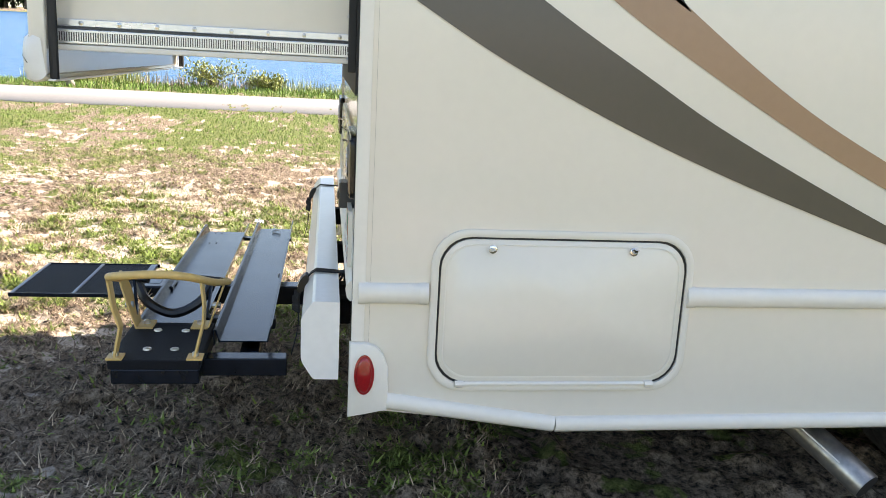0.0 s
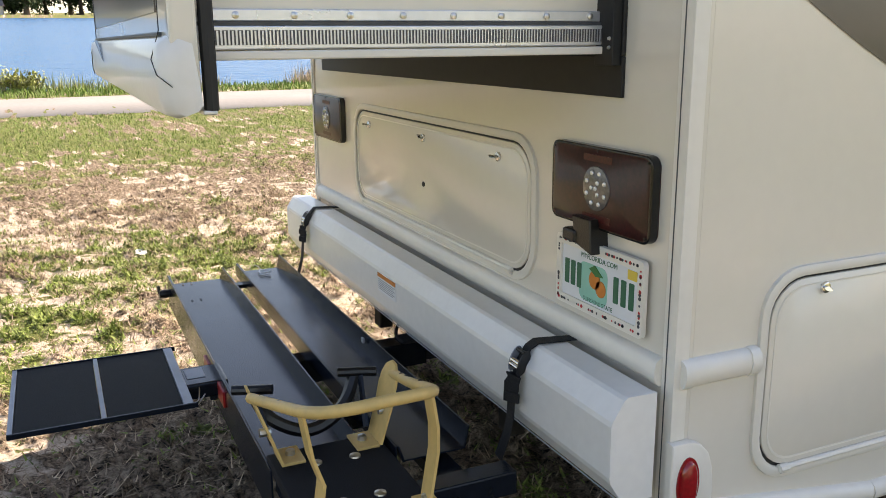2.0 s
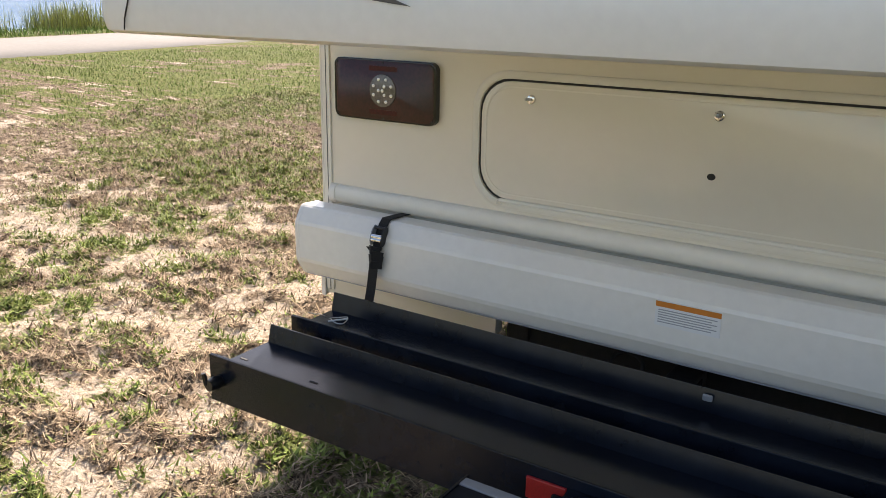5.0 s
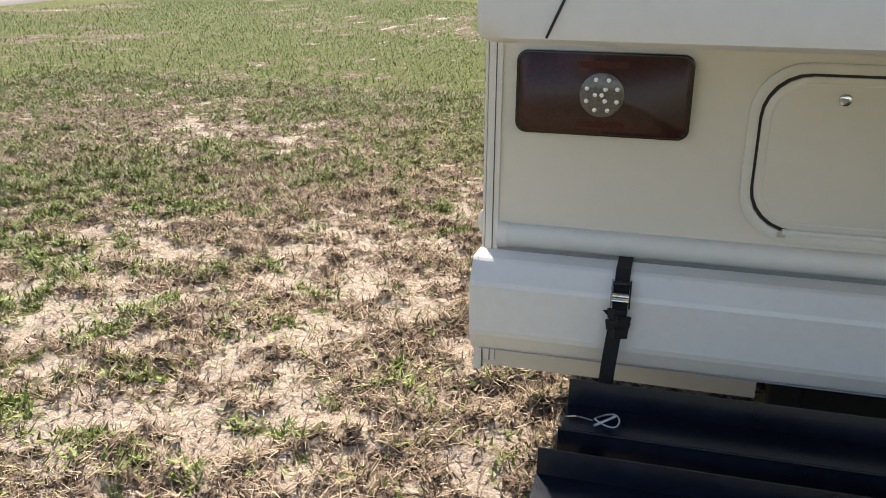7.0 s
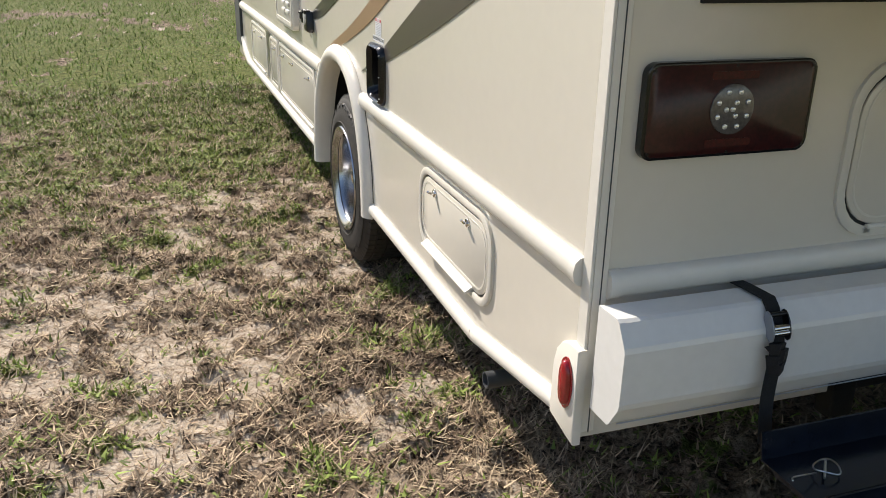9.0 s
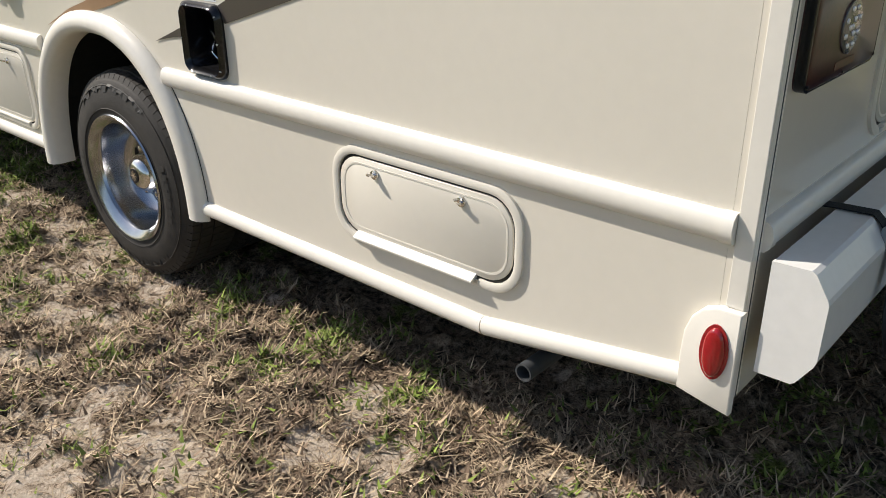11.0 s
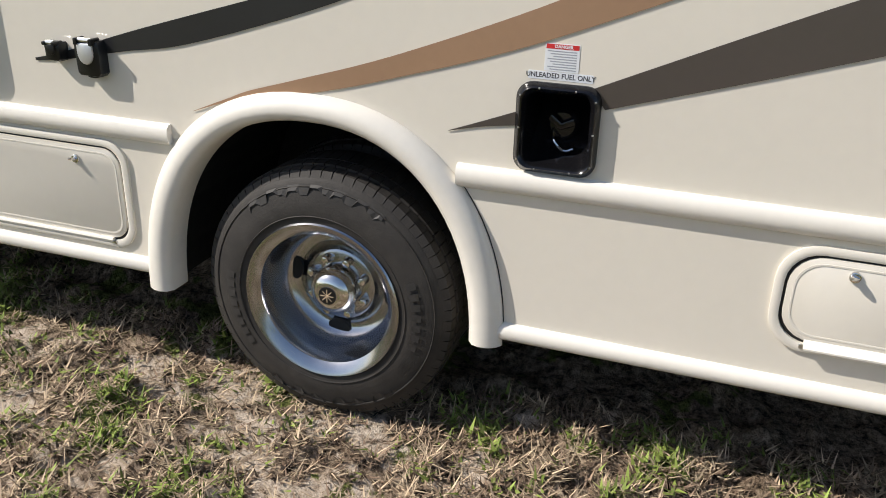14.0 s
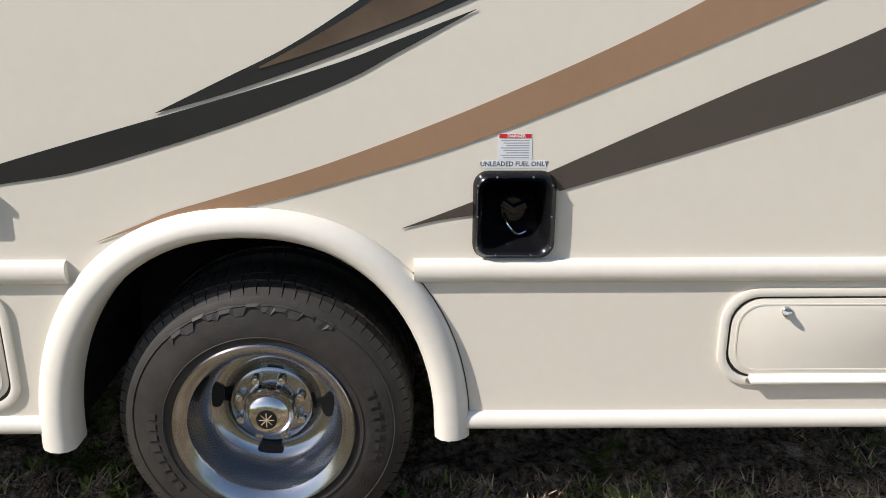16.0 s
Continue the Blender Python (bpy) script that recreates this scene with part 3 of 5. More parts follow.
compartment("L", 0.475, 1.068, 0.440, 0.692, 0.085, [(0.915, 0.634, 20), (0.643, 0.634, 80)], "cream baggage door with two thumb locks", hinge=(0.60, 0.985), lip=0.027)
compartment("L", 2.735, 3.885, 0.384, 0.700, 0.07, [(2.905, 0.634, 20), (3.385, 0.634, 80), (3.70, 0.634, 20)], "long cream baggage door with three thumb locks", hinge=(2.81, 3.82))
compartment("L", 3.93, 4.24, 0.390, 0.690, 0.03, [(4.05, 0.63, 20)], "small cream utility door")
compartment("L", 4.40, 5.20, 0.390, 0.690, 0.05, [(4.62, 0.63, 20), (4.98, 0.63, 20)], "cream baggage door near the cab", hinge=(4.5, 5.1))
compartment("R", 0.203, 0.946, 0.448, 0.908, 0.10, [(0.367, 0.856, 170), (0.764, 0.856, 80)], "large cream baggage door with two thumb locks", hinge=(0.295, 0.845))
compartment("B", -0.653, 0.680, 0.762, 1.132, 0.105, [(-0.478, 1.063, 170), (0.008, 1.063, 80), (0.492, 1.063, 170)], "wide cream rear baggage door with three locks", hinge=(-0.56, 0.57), hole=(0.003, 0.920))

# louvred appliance door, standing proud
vent = part("appliance_door", slab(rrect(3.15, 3.72, 0.832, 1.42, 0.05), "L", 0.0, 0.034, 0.012), TRIM, motorhome, "white louvred appliance door", smooth=True)
part("vent_rim", ring(rrect(3.17, 3.70, 0.852, 1.40, 0.04), rrect(3.19, 3.68, 0.872, 1.38, 0.03), "L", 0.030, 0.038), TRIM, vent)
for col in (3.27, 3.40):
    for k in range(4):
        v = 0.922 + 0.040 * k
        part("louvre", slab(rrect(col - 0.048, col + 0.048, v - 0.012, v + 0.012, 0.010, 3), "L", 0.032, 0.046, 0.009), TRIM, vent, smooth=True)
part("vent_latch", slab(rrect(3.22, 3.26, 1.075, 1.105, 0.006, 3), "L", 0.033, 0.037), BLACK_PLASTIC, vent)

# power inlets by the arch: a bevelled housing, a shield-shaped lid and its hinge
for u, v, w, h, name, mat, label in ((2.797, 0.922, 0.078, 0.092, "shore_power_inlet", ALU, "black hinged power inlet with bright metal lid"), (2.908, 0.930, 0.050, 0.048, "cable_inlet", BLACK_PLASTIC, "small black cable inlet")):
    shell = [(u - w * 0.43, v + h * 0.5), (u + w * 0.43, v + h * 0.5), (u + w * 0.5, v + h * 0.40), (u + w * 0.46, v - h * 0.42), (u + w * 0.36, v - h * 0.5), (u - w * 0.40, v - h * 0.5), (u - w * 0.5, v - h * 0.40), (u - w * 0.5, v + h * 0.40)]
    inlet = part(name, slab(shell, "L", 0.0, 0.034, 0.009), BLACK_PLASTIC, motorhome, label, smooth=True)
    shield = [(u - w * 0.30, v + h * 0.44), (u + w * 0.30, v + h * 0.44)] + [(u + w * 0.31 * math.cos(q), v + h * 0.18 + h * 0.34 * math.sin(q)) for q in [-math.pi * k / 10 for k in range(11)]]
    part("lid", slab(shield, "L", 0.032, 0.040, 0.004), mat, inlet, "bright shield-shaped lid" if mat is ALU else "", smooth=True)
    for q in (-0.30, 0.30):
        part("hinge_cheek", slab(rrect(u + w * q - 0.005, u + w * q + 0.005, v + h * 0.38, v + h * 0.58, 0.003, 2), "L", 0.012, 0.044, 0.002), BLACK_PLASTIC, inlet)
    part("hinge_pin", sweep([on("L", u - w * 0.24, v + h * 0.52, 0.034), on("L", u + w * 0.24, v + h * 0.52, 0.034)], circle(0.006, 8)), ZINC, inlet, smooth=True)
    part("cord_lip", slab(disc_outline(u, v - h * 0.5, w * 0.26, h * 0.08, 12), "L", 0.0, 0.020, 0.004), BLACK_PLASTIC, inlet, smooth=True)

# fuel filler recess
filler = part("fuel_filler", ring(rrect(1.476, 1.662, 0.772, 0.974, 0.034), rrect(1.497, 1.641, 0.793, 0.953, 0.026), "L", 0.0, 0.013, crown=0.011), GLOSS, motorhome, "black plastic fuel filler recess with screwed rim", smooth=True, angle=50)
own = bmesh.new()
ra, rb = rrect(1.497, 1.641, 0.793, 0.953, 0.026), rrect(1.508, 1.630, 0.812, 0.940, 0.022)
a = [own.verts.new(on("L", u, v, 0.006)) for u, v in ra]
b = [own.verts.new(on("L", u, v, -0.15 + (0.11 if v < 0.86 else 0.0))) for u, v in rb]
for k in range(len(a)):
    own.faces.new((a[k], a[k - 1], b[k - 1], b[k]))
own.faces.new(b)
part("filler_bowl", own, GLOSS, filler, "glossy black bowl", smooth=True)
capc = Vector(on("L", 1.566, 0.872, -0.072))
part("fuel_cap", lathe([(0.0, 0.034), (-0.022, 0.034), (-0.028, 0.028), (-0.030, 0.001)], capc, "x", 28), GLOSS, filler, "black fuel cap with grip", smooth=True)
part("cap_grip", sweep([capc + Vector((-0.036, -0.028, 0.012)), capc + Vector((-0.04, 0.0, 0.0)), capc + Vector((-0.036, 0.026, 0.018))], circle(0.007, 8, 0.010)), GLOSS, filler, smooth=True)
part("cap_tether", sweep(smooth_line([tuple(capc + Vector(p)) for p in ((-0.03, 0.02, -0.01), (-0.05, 0.01, -0.035), (-0.045, -0.01, -0.055), (-0.04, -0.03, -0.05))], 5), circle(0.003, 6)), CHROME, filler, smooth=True)
for u, v in [(1.486, z) for z in (0.80, 0.873, 0.945)] + [(1.652, z) for z in (0.80, 0.873, 0.945)] + [(y, 0.782) for y in (1.53, 1.61)] + [(y, 0.964) for y in (1.53, 1.61)]:
    part("screw", slab(disc_outline(u, v, 0.0024, n=8), "L", 0.015, 0.0245, 0.001), ZINC, filler)
notice = part("warning_label", slab(rrect(1.533, 1.608, 0.9985, 1.058, 0.002, 2), "L", 0.0, 0.0010), STICKER, motorhome, "white danger sticker with red heading")
part("red_heading", slab(rrect(1.535, 1.606, 1.0465, 1.0565, 0.001, 2), "L", 0.0010, 0.0014), RED_PRINT, notice)
words("DANGER", "L", 1.568, 1.0515, 0.0072, 0.0015, STICKER, notice, bold=0.0003)
for k in range(8):
    part("print_bar", slab([(1.539, 1.0405 - 0.0055 * k), (1.539, 1.0427 - 0.0055 * k), (1.602 - 0.006 * (k % 3), 1.0427 - 0.0055 * k), (1.602 - 0.006 * (k % 3), 1.0405 - 0.0055 * k)], "L", 0.0010, 0.0013), GREY_INK, notice)
fuel_note = part("fuel_label", slab(rrect(1.500, 1.642, 0.9795, 0.9975, 0.001, 2), "L", 0.0, 0.0006), STICKER, motorhome, "fuel type lettering above the filler")
words("UNLEADED FUEL ONLY", "L", 1.571, 0.9885, 0.0112, 0.0007, INK, fuel_note, spread=0.93, bold=0.00025)


# ---- swoosh stripes of vinyl on the sides ----
def stripe(plane, upper, lower, mat, label, d=0.0018):
    up, lo = smooth_line(upper, 10), smooth_line(lower, 10)
    n = 60

    def along(line, t):
        x = t * (len(line) - 1)
        i = min(int(x), len(line) - 2)
        return tuple(a + (b - a) * (x - i) for a, b in zip(line[i], line[i + 1]))
    own = bmesh.new()
    rows = [(own.verts.new(on(plane, *along(up, k / n), d)), own.verts.new(on(plane, *along(lo, k / n), d))) for k in range(n + 1)]
    for (a, b), (c, e) in zip(rows, rows[1:]):
        own.faces.new((a, c, e, b))
    own.normal_update()
    bmesh.ops.solidify(own, geom=own.faces[:], thickness=0.0012)
    return part("swoosh_stripe", own, mat, motorhome, label)


tan_up = [(2.509, 0.811), (2.407, 0.853), (2.341, 0.880), (2.212, 0.919), (1.959, 0.999), (1.589, 1.145), (1.179, 1.340), (0.64, 1.66)]
tan_lo = [(2.509, 0.810), (2.407, 0.845), (2.341, 0.860), (2.164, 0.893), (1.960, 0.947), (1.586, 1.069), (0.939, 1.341), (0.21, 1.66)]
stripe("L", tan_up, tan_lo, STRIPE_TAN, "tan swoosh stripe")
stripe("L", [(1.821, 0.841), (1.740, 0.872), (1.654, 0.906)], [(1.821, 0.840), (1.740, 0.859), (1.653, 0.872)], STRIPE_GREY, "tip of the grey swoosh stripe")
stripe("L", [(1.501, 0.968), (1.097, 1.152), (0.787, 1.286), (0.20, 1.58)], [(1.468, 0.927), (1.085, 1.045), (0.764, 1.153), (0.03, 1.42)], STRIPE_GREY, "dark grey swoosh stripe")
stripe("L", [(2.994, 0.903), (2.900, 0.926), (2.698, 0.990), (2.507, 1.046), (2.196, 1.135), (1.951, 1.210), (1.831, 1.255), (1.661, 1.320)],
       [(2.994, 0.896), (2.900, 0.906), (2.705, 0.944), (2.516, 0.977), (2.201, 1.072), (1.953, 1.165), (1.831, 1.228), (1.661, 1.319)], STRIPE_BLACK, "charcoal swoosh stripe")
stripe("L", [(2.350, 1.102), (2.193, 1.177), (2.070, 1.236), (1.948, 1.309), (1.75, 1.44)], [(2.350, 1.101), (2.195, 1.144), (1.951, 1.228), (1.677, 1.338), (1.48, 1.43)], STRIPE_BLACK, "short charcoal swoosh stripe")
stripe("L", [(2.120, 1.200), (2.010, 1.258), (1.900, 1.322), (1.74, 1.43)], [(2.120, 1.196), (1.980, 1.240), (1.770, 1.318), (1.56, 1.42)], STRIPE_BRONZE, "bronze inset of the short swoosh stripe", 0.0034)
stripe("L", [(4.42, 0.70), (4.35, 0.60), (4.28, 0.46), (4.25, 0.42)], [(4.28, 0.70), (4.22, 0.60), (4.25, 0.47), (4.249, 0.42)], STRIPE_GREY, "grey swoosh stripe end", 0.009)
stripe("R", [(0.10, 1.76), (0.462, 1.509), (0.760, 1.330), (1.020, 1.182), (1.504, 0.952), (1.85, 0.81)], [(-0.0, 1.58), (0.134, 1.489), (0.376, 1.350), (0.696, 1.198), (1.034, 1.062), (1.522, 0.892), (1.85, 0.79)][1:], STRIPE_GREY, "dark grey swoosh stripe")
stripe("R", [(0.50, 1.78), (0.830, 1.528), (1.168, 1.296), (1.484, 1.128), (1.9, 0.94)], [(0.36, 1.72), (0.645, 1.520), (0.845, 1.396), (1.185, 1.205), (1.492, 1.052), (1.9, 0.88)], STRIPE_TAN, "tan swoosh stripe")
stripe("R", [(0.70, 1.66), (0.80, 1.565), (0.855, 1.505)], [(0.69, 1.64), (0.79, 1.545), (0.855, 1.503)], STRIPE_BLACK, "charcoal swoosh tip")


# ---- tail lamps ----
def tail_lamp(x0, x1, z0, z1):
    cx, cz = (x0 + x1) / 2, (z0 + z1) / 2
    lamp = part("tail_lamp", slab(rrect(x0, x1, z0, z1, 0.022), "B", 0.0, 0.022, 0.010), LAMP_BODY, motorhome, "dark red rectangular tail lamp with round LED centre", smooth=True, angle=50)
    part("led_disc", slab(disc_outline(cx, cz, 0.047, n=32), "B", 0.021, 0.0255, 0.002), LAMP_DISC, lamp, "round clear lens with LEDs", smooth=True)
    for r, count in ((0.034, 8), (0.014, 3), (0.0, 1)):
        for k in range(count):
            a = 2 * math.pi * (k + 0.5) / count
            part("led", slab(disc_outline(cx + r * math.cos(a), cz + r * math.sin(a), 0.0052, n=10), "B", 0.025, 0.0285, 0.002), LED, lamp, smooth=True)
    for z in (cz - 0.062, cz + 0.062):
        part("reflex_bar", slab(rrect(cx - 0.05, cx + 0.05, z - 0.007, z + 0.007, 0.003, 2), "B", 0.0215, 0.0228), LAMP_RED, lamp)
    part("lamp_rim", ring(rrect(x0 - 0.001, x1 + 0.001, z0 - 0.001, z1 + 0.001, 0.023), rrect(x0 + 0.009, x1 - 0.009, z0 + 0.009, z1 - 0.009, 0.016), "B", 0.003, 0.0195, crown=0.002), GLOSS, lamp, "dark lamp rim", smooth=True, angle=50)
    for x, z in ((x0 + 0.012, z1 - 0.012), (x0 + 0.012, z0 + 0.012), (x1 - 0.012, z1 - 0.012), (x1 - 0.012, z0 + 0.012), (cx, z0 + 0.007), (cx, z1 - 0.007)):
        part("lamp_screw", slab(disc_outline(x, z, 0.003, n=8), "B", 0.018, 0.024), BLACK_PLASTIC, lamp)


tail_lamp(-1.130, -0.768, 0.966, 1.139)
tail_lamp(0.772, 1.124, 0.966, 1.136)

# number plate in its frame, with the lamp bracket above
plate = part("number_plate", slab(rrect(0.806, 1.108, 0.780, 0.926, 0.008, 3), "B", 0.012, 0.016), STICKER, motorhome, "white number plate with orange fruit print in a patterned frame")
part("plate_frame", ring(rrect(0.800, 1.114, 0.774, 0.932, 0.010, 3), rrect(0.819, 1.095, 0.795, 0.910, 0.006, 3), "B", 0.010, 0.021), TRIM, plate, "white frame with coloured marks", smooth=True)
rng = random.Random(7)
for k in range(90):
    side = rng.choice(("t", "b", "t", "b", "l", "r"))
    x = rng.uniform(0.806, 1.108) if side in "tb" else {"l": 0.8095, "r": 1.1045}[side]
    z = {"t": 0.921, "b": 0.7845}.get(side) or rng.uniform(0.785, 0.92)
    part("frame_mark", slab(disc_outline(x, z, rng.uniform(0.002, 0.0045), n=7), "B", 0.0205, 0.0216), rng.choice((INK, INK, RED_PRINT)), plate)
part("plate_tint", slab(rrect(0.885, 0.99, 0.80, 0.885, 0.02, 4), "B", 0.016, 0.0166), MINT, plate)
for k, x in enumerate((0.838, 0.862, 0.886, 1.020, 1.046, 1.072)):
    part("plate_bar", slab(rrect(x - 0.008, x + 0.008, 0.822, 0.878, 0.002, 2), "B", 0.016, 0.0175), GREEN_INK, plate)
for x, z, r in ((0.945, 0.853, 0.020), (0.968, 0.838, 0.018)):
    part("fruit_print", slab(disc_outline(x, z, r, n=18), "B", 0.0168, 0.0182), ORANGE, plate)
part("leaf_print", slab([(0.925, 0.875), (0.945, 0.885), (0.975, 0.865), (0.950, 0.862)], "B", 0.0168, 0.0186), LEAF_INK, plate)
part("registration_sticker", slab(rrect(1.058, 1.088, 0.885, 0.905, 0.001, 2), "B", 0.016, 0.0172), YELLOW_PRINT, plate)
words("MYFLORIDA.COM", "B", 0.957, 0.8985, 0.012, 0.0166, GREEN_INK, plate)
words("SUNSHINE STATE", "B", 0.957, 0.8035, 0.010, 0.0166, GREEN_INK, plate)
part("plate_lamp", box(0.862, 0.912, -0.05, -0.022, 0.930, 0.958, 0.006), BLACK_PLASTIC, motorhome, "black plate lamp housing")
part("plate_bracket", slab([(0.892, 0.988), (0.958, 0.988), (0.966, 0.915), (0.905, 0.930)], "B", 0.0, 0.045, 0.004), BLACK_PLASTIC, motorhome)

# ---- rear slide-out room ----
slide = part("slide_out_room", box(-0.94, 0.94, -0.81, 0.6, 1.335, 2.56), GELCOAT, motorhome, "cream slide-out room reaching out of the rear wall")
for x0, x1, z0, z1 in ((-1.03, 1.0, 1.238, 1.318), (-1.03, -SX + 0.012, 1.319, 2.579), (SX - 0.012, 1.0, 1.319, 2.579), (-1.03, 1.0, 2.58, 2.66)):
    part("opening_seal", box(x0, x1, -0.009, 0.0, z0, z1, 0.002), SEAL, slide, "black rubber flange of the slide-out opening")
part("gap_shade", box(-SX, SX, 0.002, 0.02, 1.302, 1.33), SEAL, slide)
for s in (-1, 1):
    lo, hi = (0.94, 0.958) if s > 0 else (-0.958, -0.94)
    rack = part("gear_rack", box(lo, hi, -0.808, 0.004, 1.339, 1.377, 0.002), ALU, slide, "aluminium gear rack with wavy slots")
    part("angle_strip", box(min(s * 0.94, s * 0.950), max(s * 0.94, s * 0.950), -0.80, -0.012, 1.384, 1.404, 0.002), ALU, slide, "riveted aluminium angle")
    part("rack_groove", box(min(s * 0.94, s * 0.955), max(s * 0.94, s * 0.955), -0.805, -0.01, 1.3772, 1.3838), PIPE, slide)
    part("floor_lip", box(min(s * 0.925, s * 0.962), max(s * 0.925, s * 0.962), -0.808, -0.015, 1.322, 1.337, 0.003), TRIM, slide)
    if s > 0:
        wave = []
        for k in range(64):
            y = -0.80 + 0.0123 * k
            for dy, dz in ((0.0, -0.0115), (0.0, 0.0115), (0.00615, 0.0115), (0.00615, -0.0115)):
                wave.append((s * 0.9588, y + dy, 1.358 + dz))
        part("wave_slot", sweep(wave, [(0.0013, 0.0008), (-0.0013, 0.0008), (-0.0013, -0.0008), (0.0013, -0.0008)], up=(1, 0, 0)), INK, slide)
        for k in range(8):
            y = -0.74 + 0.098 * k
            part("strip_bolt", lathe([(0.0, 0.0062), (0.004, 0.006), (0.006, 0.001)], (0.950, y, 1.394), "x", 10), ZINC, slide, smooth=True)
part("corner_bracket", box(0.935, 0.995, -0.03, -0.009, 1.30, 1.62, 0.002), SEAL, slide)
for z in (1.335, 1.352, 1.45):
    part("bracket_screw", lathe([(0.0, 0.004), (-0.004, 0.003), (-0.005, 0.001)], (0.985, -0.03, z), "y", 8), ZINC, slide)
# outer face of the slide-out, wider than its box, with a bulged skirt
fascia = part("slide_fascia", box(-1.02, 1.018, -0.855, -0.812, 1.254, 2.62, 0.006), GELCOAT, slide, "cream rear fascia of the slide-out")
prof = [(-0.812, 1.247), (-0.850, 1.235), (-0.868, 1.242), (-0.876, 1.266), (-0.877, 1.32), (-0.872, 1.350), (-0.855, 1.362)]
own = bmesh.new()
rows = []
for x, k in ((-1.033, 0.25), (-1.028, 0.7), (-1.012, 0.95), (-0.99, 1.0), (0.985, 1.0), (1.004, 0.95), (1.019, 0.7), (1.024, 0.25)):
    rows.append([own.verts.new((x, -0.812 + (y + 0.812) * k, 1.295 + (z - 1.295) * (0.75 + 0.25 * k))) for y, z in prof])
for a, b in zip(rows, rows[1:]):
    for i in range(len(a)):
        own.faces.new((a[i - 1], a[i], b[i], b[i - 1]))
own.faces.new(rows[0])
own.faces.new(rows[-1])
part("fascia_skirt", own, BOX_WHITE, slide, "white bulged skirt along the slide-out's foot", smooth=True, angle=45)
part("skirt_seam", sweep([(-0.946, -0.8735, 1.244), (-0.936, -0.8785, 1.266), (-0.912, -0.8785, 1.32), (-0.893, -0.860, 1.365), (-0.885, -0.858, 1.6)], circle(0.0016, 5), up=(1, 0, 0)), SEAL, slide)
part("skirt_seam", sweep([(1.026, -0.857, 1.285), (1.000, -0.876, 1.303), (0.965, -0.8785, 1.326), (0.949, -0.862, 1.370), (0.940, -0.858, 1.6)], circle(0.0009, 5), up=(1, 0, 0)), SEAL, slide)
for s in (-1, 1):
    part("bulb_seal", sweep([(s * 1.004, -0.797, 1.246), (s * 1.004, -0.797, 2.60)], circle(0.012, 8), up=(1, 0, 0)), SEAL, slide, "black bulb seal", smooth=True)
part("skirt_ledge", box(-0.93, 0.93, -0.862, -0.853, 1.361, 1.368, 0.002), PIPE, slide)
part("inner_lip", box(-1.015, 1.015, -0.812, -0.790, 1.240, 1.247, 0.002), ALU, slide)
own = bmesh.new()
vs = [own.verts.new((x, -0.8795, z)) for x, z in ((-0.60, 1.360), (-0.45, 1.360), (-0.36, 1.342), (-0.238, 1.302), (-0.31, 1.310), (-0.45, 1.335))]
own.faces.new(vs)
own.normal_update()
bmesh.ops.solidify(own, geom=own.faces[:], thickness=0.002)
part("skirt_stripe", own, STRIPE_GREY, slide, "grey stripe tip on the skirt")
part("fascia_panel_graphic", box(-0.88, 0.88, -0.858, -0.854, 1.40, 1.62, 0.001), STRIPE_GREY, slide)

# pipes under the floor
bm = lathe([(0.0, 0.022), (-0.285, 0.022), (-0.285, 0.018), (-0.02, 0.018)], (-0.93, 0.452, 0.275), "x", 20)
part("drain_pipe", bm, PIPE, motorhome, "grey drain pipe stub", smooth=True)
part("pipe_hanger", box(-0.955, -0.93, 0.44, 0.465, 0.27, 0.57), CHASSIS, motorhome)
tail = smooth_line([(0.78, 1.36, 0.30), (0.96, 1.44, 0.262), (1.11, 1.505, 0.205), (1.235, 1.567, 0.145)], 5)
part("exhaust_pipe", sweep(tail, circle(0.046, 20)), STEEL_PIPE, motorhome, "steel exhaust tailpipe", smooth=True)
end = Vector(tail[-1])
way = (end - Vector(tail[-2])).normalized()
part("exhaust_bore", sweep([end - way * 0.01, end + way * 0.002], circle(0.042, 20)), SEAL, motorhome)
part("exhaust_hanger", sweep([(1.15, 1.36, 0.315), (1.19, 1.52, 0.185)], [(0.003, 0.002), (-0.003, 0.002), (-0.003, -0.002), (0.003, -0.002)]), TRIM, motorhome)
part("exhaust_hanger", box(0.80, 0.83, 1.28, 1.31, 0.33, 0.565), CHASSIS, motorhome)


# ---- long white storage box strapped across the rear ----
tube = thing("storage_box", "long white chamfered metal storage box strapped across the rear wall", "storage box")
TOP_Z = 0.697
SECTION = [(-0.040, 0.697), (-0.106, 0.699), (-0.114, 0.694), (-0.139, 0.655), (-0.142, 0.645), (-0.141, 0.540), (-0.137, 0.527), (-0.112, 0.487), (-0.105, 0.481), (-0.040, 0.480)]
own = bmesh.new()
rows = [[own.verts.new((x, y, z)) for y, z in SECTION] for x in (-1.188, -0.6, 0.0, 0.6, 1.186)]
for a, b in zip(rows, rows[1:]):
    for i in range(len(a)):
        own.faces.new((a[i - 1], a[i], b[i], b[i - 1]))
part("box_shell", own, BOX_WHITE, tube, smooth=True, angle=14)
for x0, x1 in ((-1.197, -1.186), (1.184, 1.195)):
    own = bmesh.new()
    a = [own.verts.new((x0, y * 1.012 + 0.001, 0.59 + (z - 0.59) * 1.012)) for y, z in SECTION]
    b = [own.verts.new((x1, y * 1.012 + 0.001, 0.59 + (z - 0.59) * 1.012)) for y, z in SECTION]
    for i in range(len(a)):
        own.faces.new((a[i - 1], a[i], b[i], b[i - 1]))
    own.faces.new(a)
    own.faces.new(b)
    part("end_plate", own, BOX_WHITE, tube, "white end plate")
